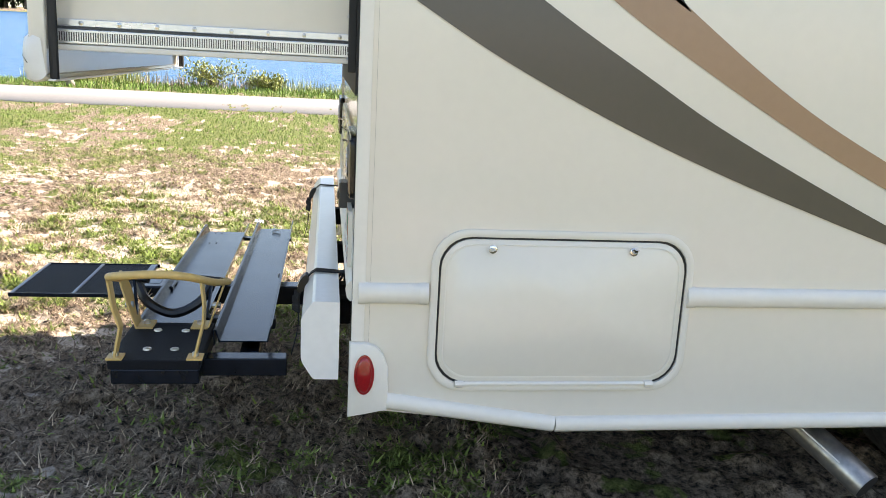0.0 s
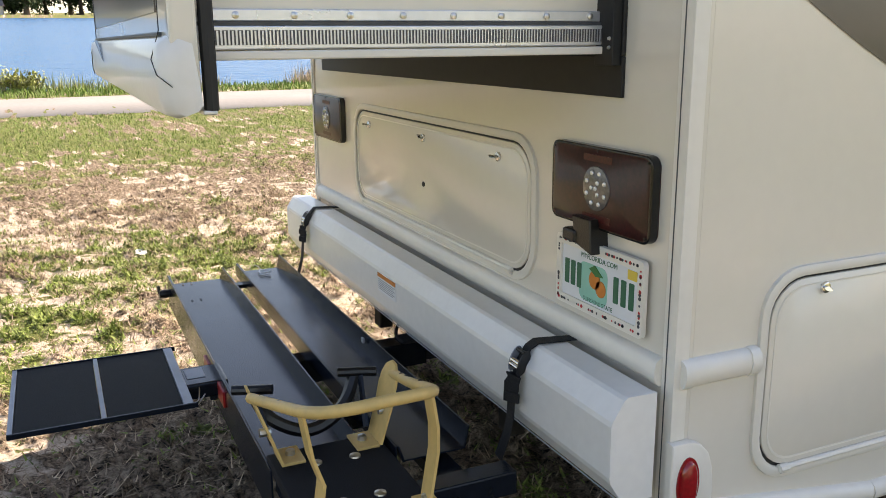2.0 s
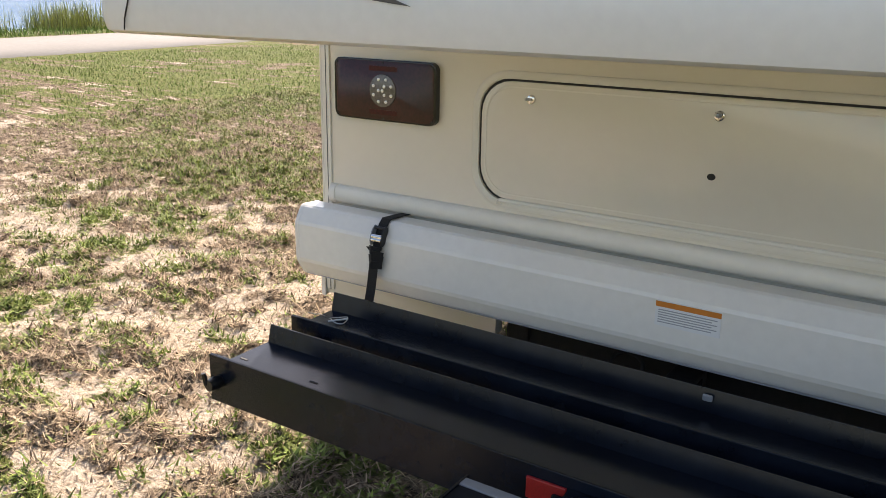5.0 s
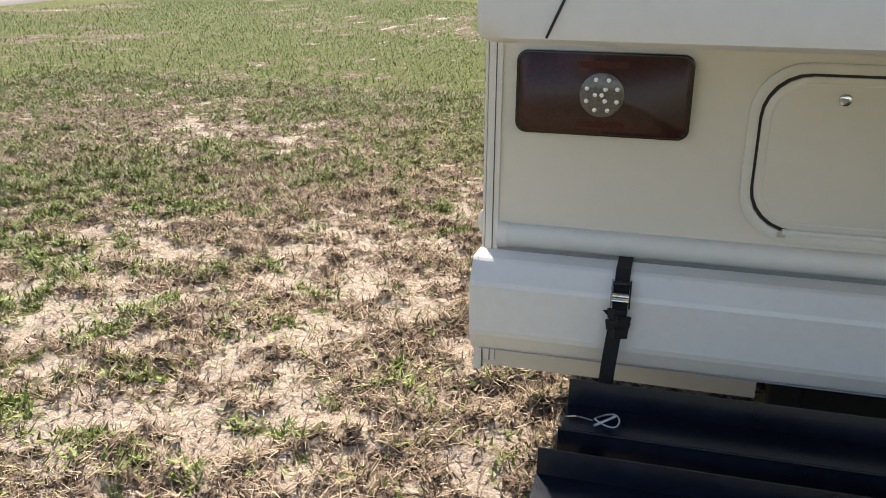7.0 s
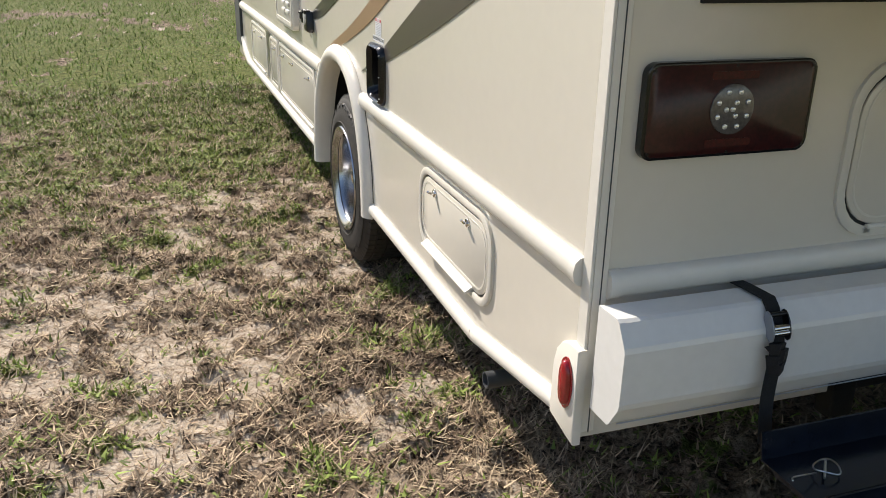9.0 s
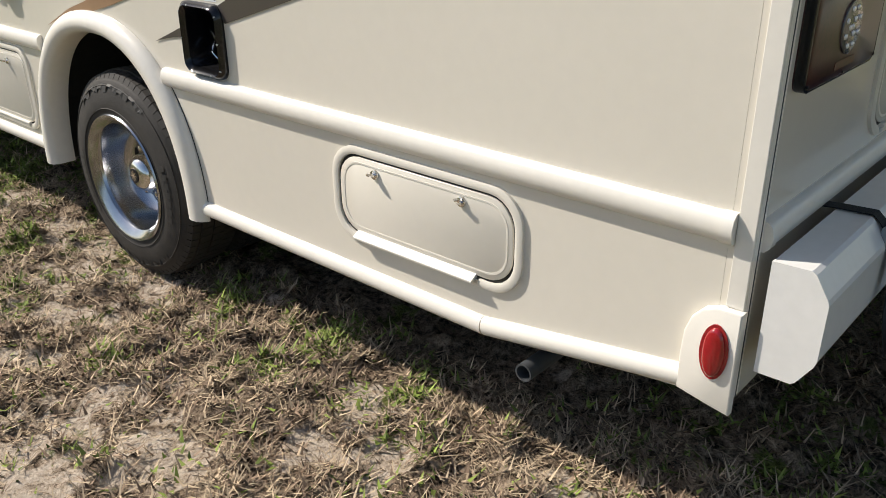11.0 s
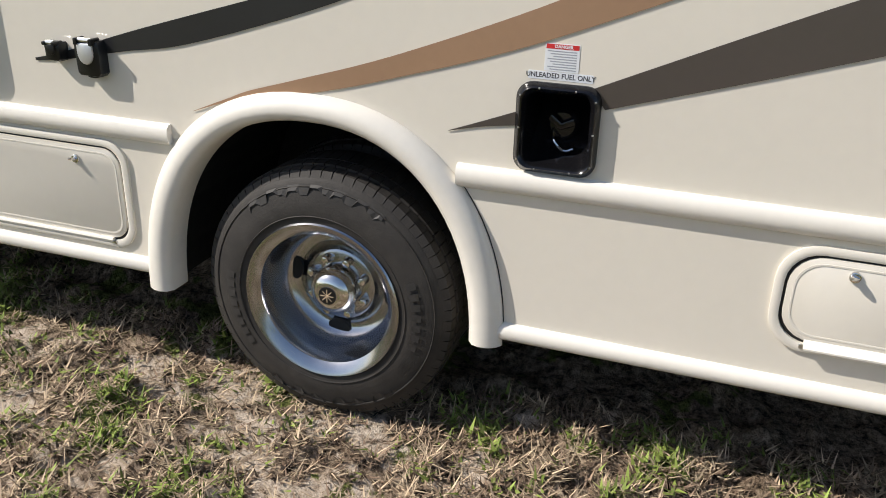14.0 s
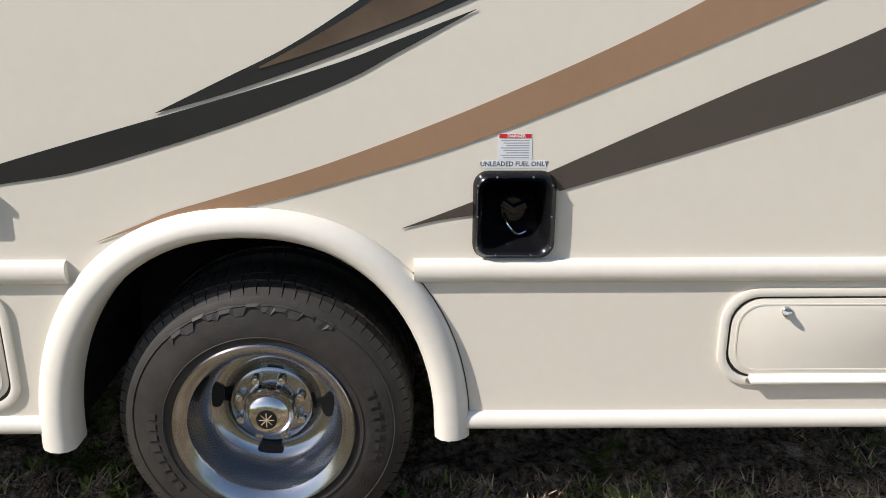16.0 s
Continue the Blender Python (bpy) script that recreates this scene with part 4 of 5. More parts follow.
part("lower_seam", sweep([(-1.18, -0.1135, 0.4835), (1.18, -0.1135, 0.4835)], circle(0.0016, 5)), GREY_INK, tube)
for x in (-0.8, 0.0, 0.8):
    part("mount_bracket", box(x - 0.03, x + 0.03, -0.043, 0.0, 0.52, 0.60, 0.004), CHASSIS, tube)
note = part("warning_sticker", box(-0.055, 0.098, -0.1442, -0.1422, 0.582, 0.642), STICKER, tube, "white warning sticker with orange heading")
part("orange_heading", box(-0.055, 0.098, -0.1452, -0.1442, 0.629, 0.642), ORANGE, note)
for k in range(6):
    part("print_bar", box(-0.048, 0.09 - 0.012 * (k % 2), -0.1450, -0.1442, 0.6205 - 0.006 * k, 0.6228 - 0.006 * k), GREY_INK, note)


def ratchet_strap(x, tail_points, label, lean=0.0):
    """A webbing strap over the box, its cam buckle with side cheeks and bright roller, the bunched webbing and the loose tail."""
    s = thing("ratchet_strap", label, "strap", group="straps round the storage box")
    band = [(0.0155, 0.0012), (-0.0155, 0.0012), (-0.0155, -0.0012), (0.0155, -0.0012)]
    over = [(x + lean, -0.004, TOP_Z), (x + lean, -0.043, TOP_Z + 0.0035), (x + 0.6 * lean, -0.109, TOP_Z + 0.0065), (x, -0.124, TOP_Z - 0.007), (x, -0.147, TOP_Z - 0.043), (x, -0.155, TOP_Z - 0.075)]
    part("webbing", sweep(over, band, up=(0, -0.6, 1)), STRAP, s)
    part("webbing_tail", sweep(smooth_line(tail_points, 5), band, up=(0, -1, 0.2)), STRAP, s)
    z = TOP_Z - 0.036
    tilt = Vector((0, 0.45, 1)).normalized()
    out = Vector((0, -1, 0.45)).normalized()
    mid = Vector((x, -0.146, z))
    for e in (-1, 1):
        own = bmesh.new()
        rim = [(0.030 * math.cos(q), 0.013 * math.sin(q)) for q in [2 * math.pi * k / 14 for k in range(14)]]
        lo = [own.verts.new(mid + Vector((e * 0.0175, 0, 0)) + tilt * p + out * q) for p, q in rim]
        hi = [own.verts.new(mid + Vector((e * 0.0205, 0, 0)) + tilt * p + out * q) for p, q in rim]
        for k in range(14):
            own.faces.new((lo[k - 1], lo[k], hi[k], hi[k - 1]))
        own.faces.new(lo)
        own.faces.new(hi)
        part("buckle_cheek", own, DULL_ALU if e < 0 else BLACK_PLASTIC, s, "rounded steel buckle cheek", smooth=True)
    def bar(name, at, high, r, mat, note=""):
        c = mid + tilt * at + out * high
        part(name, sweep([c - Vector((0.0172, 0, 0)), c + Vector((0.0172, 0, 0))], circle(r, 10), up=tuple(out)), mat, s, note, smooth=True, angle=60)
    bar("roller", -0.004, 0.006, 0.0075, CHROME, "bright steel roller")
    bar("cam_lever", -0.014, 0.006, 0.0060, CHROME, "bright cam lever")
    bar("cross_pin", 0.022, 0.004, 0.0045, BLACK_PLASTIC)
    rs_k = random.Random(int(100 + 10 * x))
    for k in range(4):
        zz = z - 0.040 - 0.013 * k
        w = rs_k.uniform(0.017, 0.025)
        off = rs_k.uniform(-0.006, 0.004)
        part("webbing_fold", sweep([(x + off - w, -0.158, zz), (x + off - 0.3 * w, -0.170 - 0.006 * (k % 2), zz + rs_k.uniform(-0.004, 0.006)), (x + off + w, -0.157, zz - 0.003)], [(0.003, 0.011), (-0.003, 0.011), (-0.003, -0.011), (0.003, -0.011)]), STRAP, s)
    part("loose_corner", slab([(x - 0.034, z - 0.034), (x - 0.004, z - 0.030), (x - 0.006, z - 0.062)], "B", 0.158, 0.161), STRAP, s)
    return s


ratchet_strap(-0.872, [(-0.874, -0.160, 0.625), (-0.880, -0.162, 0.57), (-0.886, -0.168, 0.50), (-0.890, -0.185, 0.43)], "black ratchet strap with steel buckle, tail hanging straight")
ratchet_strap(0.854, [(0.850, -0.158, 0.625), (0.842, -0.158, 0.57), (0.838, -0.162, 0.50), (0.822, -0.18, 0.42)], "black ratchet strap with bunched hanging tail", 0.012)

# ---- motorcycle carrier on the hitch ----
carrier = thing("motorcycle_carrier", "black steel hitch motorcycle carrier with two channel tracks", "carrier")


def track(y0, y1, z, x0, x1, lip_out, lip_in, name_label):
    """A folded steel channel along x with sloping side lips."""
    t = 0.004
    own = bmesh.new()
    prof = [(y0 - 0.012, z + lip_out), (y0, z), (y1, z), (y1 + 0.012, z + lip_in), (y1 + 0.016, z + lip_in), (y1 + 0.004, z - t), (y0 - 0.004, z - t), (y0 - 0.016, z + lip_out)]
    rows = [[own.verts.new((x, y, zz)) for y, zz in prof] for x in (x0, (x0 + x1) / 2, x1)]
    for a, b in zip(rows, rows[1:]):
        for i in range(len(a)):
            own.faces.new((a[i - 1], a[i], b[i], b[i - 1]))
    for r in (rows[0], rows[-1]):
        for q in ((0, 1, 6, 7), (1, 2, 5, 6), (2, 3, 4, 5)):
            own.faces.new([r[i] for i in q])
    return part("channel_track", own, BLACK_STEEL, carrier, name_label)


outer_track = track(-0.665, -0.484, 0.425, -0.985, 0.74, 0.038, 0.046, "black steel channel track, the outer one")
inner_track = track(-0.402, -0.258, 0.452, -0.957, 0.800, 0.036, 0.050, "black steel channel track, the inner one")
part("side_plate", box(-0.985, 0.74, -0.686, -0.682, 0.340, 0.463, 0.001), BLACK_STEEL, carrier)
part("side_plate", box(-0.957, 0.800, -0.423, -0.419, 0.435, 0.488, 0.001), BLACK_STEEL, carrier)
for x in (-0.055, 0.172):
    part("reflector", box(x - 0.042, x + 0.042, -0.692, -0.685, 0.392, 0.438, 0.002), REFLECTOR, carrier, "red reflector")
for x0, x1, y0, y1, z0, z1 in ((-0.92, -0.87, -0.655, -0.25, 0.405, 0.4205), (-0.04, 0.04, -0.70, -0.02, 0.345, 0.421), (0.87, 0.93, -0.66, -0.19, 0.385, 0.440),
                               (0.42, 0.47, -0.655, -0.25, 0.382, 0.4195), (-0.65, 0.868, -0.34, -0.28, 0.388, 0.425), (-0.868, 0.868, -0.60, -0.54, 0.375, 0.4045)):
    part("cross_beam", box(x0, x1, y0, y1, z0, z1, 0.004), BLACK_STEEL, carrier)
part("ramp_holder", box(-0.01, 0.13, -0.79, -0.66, 0.395, 0.440, 0.006), BLACK_STEEL, carrier, "black ramp holder block")
part("holder_label", box(0.01, 0.085, -0.765, -0.715, 0.4395, 0.4415), DULL_ALU, carrier)
part("hitch_pin_clip", sweep(smooth_line([(0.13, -0.74, 0.43), (0.17, -0.75, 0.41), (0.15, -0.77, 0.39), (0.19, -0.76, 0.40), (0.16, -0.73, 0.42)], 4), circle(0.002, 5)), ZINC, carrier)
for x, y, z in ((-0.950, -0.702, 0.400),):
    part("end_knob", lathe([(-0.022, 0.014), (0.0, 0.018), (0.022, 0.014)], (x, y, z), "y", 12), BLACK_PLASTIC, carrier, smooth=True)
    part("knob_stud", sweep([(x - 0.01, y - 0.02, z), (x - 0.015, y - 0.022, z + 0.03)], circle(0.006, 7)), BLACK_PLASTIC, carrier, smooth=True)
# chock platform and its bolts
deck = part("chock_platform", box(0.690, 1.045, -0.683, -0.430, 0.448, 0.476, 0.004), GRIT, carrier, "black grit-covered platform")
part("deck_frame", box(0.73, 1.045, -0.675, -0.432, 0.405, 0.450, 0.004), BLACK_STEEL, carrier)
for x, y in ((0.774, -0.594), (0.779, -0.509), (0.949, -0.592), (0.950, -0.514)):
    part("deck_bolt", lathe([(0.0, 0.013), (0.004, 0.012), (0.007, 0.004), (0.008, 0.0005)], (x, y, 0.4755), "z", 12), ZINC, carrier, smooth=True)

# yellow wheel chock bolted on the platform
chock = part("wheel_chock", sweep(smooth_line([(0.728, -0.715, 0.630), (0.86, -0.701, 0.668), (1.00, -0.680, 0.706), (1.065, -0.658, 0.726), (1.098, -0.615, 0.738), (1.107, -0.555, 0.744),
                                               (1.100, -0.495, 0.742), (1.068, -0.450, 0.728), (1.00, -0.427, 0.703), (0.86, -0.407, 0.658), (0.700, -0.388, 0.618)], 5), circle(0.0115, 10)),
             YELLOW, carrier, "yellow steel wheel chock hoop, paint chipped", smooth=True, angle=60)
rng = random.Random(21)
for x, y, z in ((0.79, -0.708, 0.659), (0.90, -0.695, 0.690), (0.78, -0.398, 0.650), (0.82, -0.402, 0.661), (0.84, -0.404, 0.665), (0.93, -0.416, 0.693)):
    part("paint_chip", lathe([(-0.001, rng.uniform(0.003, 0.006)), (0.0012, 0.002)], (x, y, z - 0.0005), "z", 7), DULL_BLACK, chock)
FLAT = [(0.022, 0.003), (-0.022, 0.003), (-0.022, -0.003), (0.022, -0.003)]
for y, s in ((-0.665, -1), (-0.445, 1)):
    line = [(1.003, -0.680, 0.702), (1.008, -0.668, 0.62), (1.012, -0.650, 0.565), (1.020, y, 0.482)] if s < 0 else [(0.996, -0.428, 0.700), (1.004, -0.420, 0.63), (1.008, -0.422, 0.58), (1.020, y, 0.482)]
    part("chock_leg", sweep(line, FLAT, up=(0, 1, 0)), YELLOW, chock, "flat yellow leg")
    part("chock_foot", box(0.995, 1.045, y - 0.022, y + 0.022, 0.476, 0.482, 0.001), YELLOW, chock)
    part("foot_bolt", lathe([(0.0, 0.010), (0.010, 0.009), (0.012, 0.001)], (1.018, y, 0.482), "z", 8), ZINC, chock)
    # rear bracket: rounded plate rising to the hoop
    own = bmesh.new()
    out = [(0.684, 0.482), (0.766, 0.482), (0.762, 0.560), (0.752, 0.610), (0.740, 0.632), (0.720, 0.647), (0.696, 0.648), (0.675, 0.636), (0.663, 0.614), (0.662, 0.588), (0.672, 0.555)]
    lean = 0.068 * s
    a = [own.verts.new((x, y + lean * (z - 0.482) / 0.2, z)) for x, z in out]
    b = [own.verts.new((x, y + lean * (z - 0.482) / 0.2 + 0.005, z)) for x, z in out]
    for i in range(len(a)):
        own.faces.new((a[i - 1], a[i], b[i], b[i - 1]))
    own.faces.new(a)
    own.faces.new(b)
    part("chock_bracket", own, YELLOW, chock, "yellow rounded side bracket")
    part("bracket_foot", box(0.685, 0.762, min(y, y - s * 0.052), max(y, y - s * 0.052), 0.476, 0.4825, 0.001), YELLOW, chock)
    part("foot_bolt", lathe([(0.0, 0.011), (0.010, 0.010), (0.012, 0.001)], (0.722, y - s * 0.028, 0.4825), "z", 8), ZINC, chock)
    part("bracket_bolt", lathe([(-0.012, 0.010), (0.012, 0.010)], (0.722, y + lean * 0.35, 0.545), "y", 8), ZINC, chock)
# black cradle behind the chock
cradle = part("wheel_cradle", sweep(smooth_line([(0.60, -0.690, 0.60), (0.63, -0.655, 0.53), (0.645, -0.57, 0.492), (0.63, -0.485, 0.53), (0.60, -0.445, 0.60)], 6), circle(0.016, 8)), BLACK_PLASTIC, carrier, "black curved wheel cradle", smooth=True)
for y in (-0.69, -0.445):
    part("cradle_grip", sweep([(0.597, y - 0.040, 0.600), (0.634, y + 0.042, 0.602)], circle(0.0115, 10)), BLACK_PLASTIC, cradle, "black rubber grip", smooth=True)
    part("cradle_arm", sweep([(0.64, y, 0.60), (0.70, y + (0.02 if y < -0.5 else -0.01), 0.50)], [(0.012, 0.003), (-0.012, 0.003), (-0.012, -0.003), (0.012, -0.003)], up=(0, 1, 0)), BLACK_STEEL, cradle)
# pin with a wire ring on the inner track
part("track_pin", sweep([(-0.895, -0.345, 0.460), (-0.858, -0.305, 0.463)], circle(0.0026, 6)), ZINC, carrier)
part("wire_ring", sweep([(-0.872 + 0.024 * math.cos(2 * math.pi * k / 20), -0.325 + 0.022 * math.sin(2 * math.pi * k / 20), 0.464 + 0.004 * math.sin(4 * math.pi * k / 20)) for k in range(20)], circle(0.0016, 5), closed=True), ZINC, carrier)
part("pin_wire", sweep(smooth_line([(-0.90, -0.33, 0.462), (-0.93, -0.34, 0.472), (-0.95, -0.33, 0.463), (-0.965, -0.345, 0.47)], 5), circle(0.0014, 5)), ZINC, carrier)
for x in (-0.955, -0.72):
    for y in (-0.632, -0.600):
        part("slot", box(x - 0.012, x + 0.012, y - 0.003, y + 0.003, 0.4252, 0.4264), SEAL, carrier)
part("tie_loop", box(0.105, 0.127, -0.2615, -0.255, 0.478, 0.494, 0.003), DULL_ALU, carrier)

# ---- folding ramp ----
ramp = thing("loading_ramp", "black grit-covered folding ramp with aluminium edges held level by the carrier", "ramp")
for y0, y1 in ((-1.196, -0.998), (-0.984, -0.800)):
    part("ramp_panel", box(-0.180, 0.268, y0, y1, 0.433, 0.4445, 0.001), GRIT, ramp, "black grit panel")
for y0, y1 in ((-1.210, -1.197), (-0.997, -0.985), (-0.799, -0.774)):
    part("ramp_edge", box(-0.184, 0.272, y0, y1, 0.432, 0.447, 0.002), DULL_ALU, ramp, "aluminium edge strip")
for x in (-0.186, 0.268):
    part("ramp_rail", box(x, x + 0.006, -1.21, -0.764, 0.434, 0.4478, 0.001), BLACK_STEEL, ramp)
part("ramp_tongue", box(0.02, 0.09, -0.80, -0.66, 0.415, 0.432, 0.002), BLACK_STEEL, ramp)


# ---- ground ----
def lattice(seed, size=64):
    r = np.random.RandomState(seed)
    return r.rand(size, size)


def value_noise(x, y, scale, seed):
    """Smooth noise, 0 to 1, at places x, y; scale in metres."""
    g = lattice(seed)
    u, v = np.asarray(x) / scale + 1000.0, np.asarray(y) / scale + 1000.0
    i, j = np.floor(u).astype(int), np.floor(v).astype(int)
    fu, fv = u - i, v - j
    fu, fv = fu * fu * (3 - 2 * fu), fv * fv * (3 - 2 * fv)
    a, b = g[i % 64, j % 64], g[(i + 1) % 64, j % 64]
    c, d = g[i % 64, (j + 1) % 64], g[(i + 1) % 64, (j + 1) % 64]
    return (a * (1 - fu) + b * fu) * (1 - fv) + (c * (1 - fu) + d * fu) * fv


def fractal(x, y, scale, seed, octaves=4):
    total, weight = 0.0, 0.0
    for k in range(octaves):
        w = 0.55 ** k
        total = total + w * value_noise(x, y, scale / 2 ** k, seed + k)
        weight += w
    return total / weight


def rough_noise(x, y, scale, seed, octaves=6):
    """Like fractal, with stronger small octaves."""
    total, weight = 0.0, 0.0
    for k in range(octaves):
        w = 0.78 ** k
        total = total + w * value_noise(x, y, scale / 2 ** k, seed + k)
        weight += w
    return total / weight


def level(x, y):
    """Height of the lawn: flat round the motorhome, rising gently towards the lake, with small unevenness."""
    x, y = np.asarray(x, float), np.asarray(y, float)
    far = np.clip(-x - 4.5, 0, None)
    z = 0.028 * far * far / (far + 2.0)
    near = np.exp(-((x / 14.0) ** 2 + (y / 14.0) ** 2))
    clods = np.clip(rough_noise(x, y, 0.095, 61, 2) - 0.40, 0, None) * (1 - 0.75 * sand_mask(x, y))
    lumps = 0.05 * (fractal(x, y, 0.7, 11, 3) - 0.5) + 0.105 * clods - 0.012
    return z + near * lumps - 0.008 - 0.028 * np.exp(-(((x + 1.0) / 0.7) ** 2 + ((y - 2.1) / 1.0) ** 2))


SHORE = -19.6


def water_level(x):
    return 0.17 + 0.032 * (SHORE - np.asarray(x, float))


def terrain(x, y):
    x, y = np.asarray(x, float), np.asarray(y, float)
    shore = SHORE + 0.8 * (fractal(x * 0, y, 6.0, 31, 3) - 0.5)
    t = np.clip((shore + 0.7 - x) / 1.6, 0, 1)
    bed = water_level(x) - 0.7
    z = level(x, y) * (1 - t) + bed * t
    f = np.clip((-305 - x) / 6.0, 0, 1)
    return z * (1 - f) + (water_level(x) + 0.9) * f


def sand_mask(x, y):
    """1 on bare pale sand, which is held back in the motorhome's shade."""
    x, y = np.asarray(x), np.asarray(y)
    n = 0.74 * rough_noise(x, y * 1.1, 0.17, 3, 5) + 0.26 * fractal(x + 7, y, 1.4, 9, 4)
    dry = np.clip((2.6 - np.hypot((x + 2.6) * 0.6, (y - 0.2) * 0.6)) / 1.6, 0, 1) * np.clip((0.4 - x) / 1.2, 0, 1) * (1 - 0.8 * np.clip((y - 0.9) / 1.0, 0, 1))
    dry = dry + 0.45 * np.exp(-(((x + 1.75) / 0.55) ** 2 + ((y + 0.5) / 0.9) ** 2))
    far_dry = 0.30 * np.clip(1 - np.abs(x + 6.5) / 5, 0, 1) * np.clip((3 - y) / 4, 0, 1)
    # Sand past x 2.4 is unseen, added to bounce light onto the right wall.
    amount = np.maximum(np.maximum(dry, far_dry), 3.0 * np.clip((x - 2.4) / 1.0, 0, 1))
    # Sand is withheld where the motorhome's shade falls, so the colour darkens it.
    shade_area = np.clip((x + 1.2) / 0.35, 0, 1) * np.clip((y + 1.5) / 0.6, 0, 1) * np.clip((2.6 - x) / 0.5, 0, 1)
    return np.clip((n - (0.520 - 0.062 * amount + 0.14 * shade_area + 0.06 * np.clip((y - 3.5) / 3.5, 0, 1) + 0.03 * np.clip((-x - 6.0) / 3.0, 0, 1))) / 0.075, 0, 1)


def green_mask(x, y):
    """1 where living grass grows."""
    x, y = np.asarray(x), np.asarray(y)
    n = 0.66 * rough_noise(x, y, 0.18, 17, 5) + 0.34 * fractal(x, y + 3, 1.8, 23, 3)
    lush = np.maximum(0.85 * np.clip((np.hypot((x + 2.4) * 0.6, (y - 0.5) * 0.55) - 2.1) / 2.8, 0, 1), 1.25 * np.clip((y - 1.4) / 4.2, 0, 1))
    return np.clip((n - (0.522 - 0.12 * lush)) / 0.085, 0, 1)


def grid_sheet(xs, ys, height):
    gx, gy = np.meshgrid(xs, ys, indexing="ij")
    co = np.stack([gx, gy, height(gx, gy)], -1).reshape(-1, 3)
    nx, ny = len(xs), len(ys)
    a = (np.arange(nx - 1)[:, None] * ny + np.arange(ny - 1)).ravel()
    return co, np.stack([a, a + ny, a + ny + 1, a + 1], 1)


def mesh_from(name, co, faces):
    me = bpy.data.meshes.new(name)
    k = faces.shape[1]
    me.vertices.add(len(co))
    me.vertices.foreach_set("co", co.astype(np.float32).ravel())
    me.loops.add(faces.size)
    me.loops.foreach_set("vertex_index", faces.astype(np.int32).ravel())
    me.polygons.add(len(faces))
    me.polygons.foreach_set("loop_start", np.arange(0, faces.size, k, dtype=np.int32))
    me.update(calc_edges=True)
    return me


def spaced(lo, hi, near_lo, near_hi, fine, grow=1.12):
    """Grid lines, fine in the middle and ever wider outwards."""
    mid = list(np.arange(near_lo, near_hi + 1e-6, fine))
    up, step = [], fine
    while (up[-1] if up else mid[-1]) < hi:
        step = min(step * grow, 40)
        up.append((up[-1] if up else mid[-1]) + step)
    down, step = [], fine
    while (down[-1] if down else mid[0]) > lo:
        step = min(step * grow, 40)
        down.append((down[-1] if down else mid[0]) - step)
    return np.array(down[::-1] + mid + up)


xs, ys = spaced(-900, 700, -5.6, 2.6, 0.022, 1.06), spaced(-700, 900, -2.8, 5.0, 0.022, 1.06)
co, faces = grid_sheet(xs, ys, terrain)
me = mesh_from("ground", co, faces)
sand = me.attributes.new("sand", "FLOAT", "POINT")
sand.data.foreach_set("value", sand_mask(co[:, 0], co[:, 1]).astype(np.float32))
green = me.attributes.new("green", "FLOAT", "POINT")
green.data.foreach_set("value", green_mask(co[:, 0], co[:, 1]).astype(np.float32))
ground = tagged(new("ground", me), "patchy lawn of dry grass, green tufts and pale sand", "ground", kind="structure")
me.polygons.foreach_set("use_smooth", np.ones(len(me.polygons), bool))

g = bpy.data.materials.new("sandy_lawn")
g.use_nodes = True
n, l = g.node_tree.nodes, g.node_tree.links
p = n["Principled BSDF"]
p.inputs["Roughness"].default_value = 0.95
p.inputs["Specular IOR Level"].default_value = 0.15
co_out = n.new("ShaderNodeTexCoord").outputs["Object"]


def tex(scale, detail=6.0, rough=0.6):
    t = n.new("ShaderNodeTexNoise")
    t.inputs["Scale"].default_value, t.inputs["Detail"].default_value, t.inputs["Roughness"].default_value = scale, detail, rough
    l.new(co_out, t.inputs["Vector"])
    return t.outputs["Fac"]


def ramp_node(value, stops):
    r = n.new("ShaderNodeValToRGB")
    while len(r.color_ramp.elements) < len(stops):
        r.color_ramp.elements.new(0.5)
    for e, (at, c) in zip(r.color_ramp.elements, stops):
        e.position, e.color = at, (*c, 1)
    l.new(value, r.inputs["Fac"])
    return r.outputs["Color"]


def mix(fac, a, b):
    m = n.new("ShaderNodeMix")
    m.data_type = "RGBA"
    l.new(fac, m.inputs["Factor"])
    l.new(a, m.inputs["A"])
    l.new(b, m.inputs["B"])
    return m.outputs["Result"]


def attr(name):
    a = n.new("ShaderNodeAttribute")
    a.attribute_name = name
    return a.outputs["Fac"]


def blend_edge(value, noise_value, k):
    a = n.new("ShaderNodeMath")
    a.operation = "MULTIPLY_ADD"
    l.new(noise_value, a.inputs[0])
    a.inputs[1].default_value = k
    l.new(value, a.inputs[2])
    b = n.new("ShaderNodeMapRange")
    b.inputs["From Min"].default_value, b.inputs["From Max"].default_value = 0.34 + k * 0.5, 0.66 + k * 0.5
    l.new(a.outputs[0], b.inputs["Value"])
    return b.outputs["Result"]


# The near-black stop puts the shade between tufts into the thatch colour.
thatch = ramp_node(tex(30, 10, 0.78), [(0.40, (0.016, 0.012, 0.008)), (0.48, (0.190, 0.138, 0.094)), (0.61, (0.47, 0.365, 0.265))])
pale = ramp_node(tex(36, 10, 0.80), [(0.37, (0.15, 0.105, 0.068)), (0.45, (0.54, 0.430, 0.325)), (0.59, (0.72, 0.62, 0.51))])
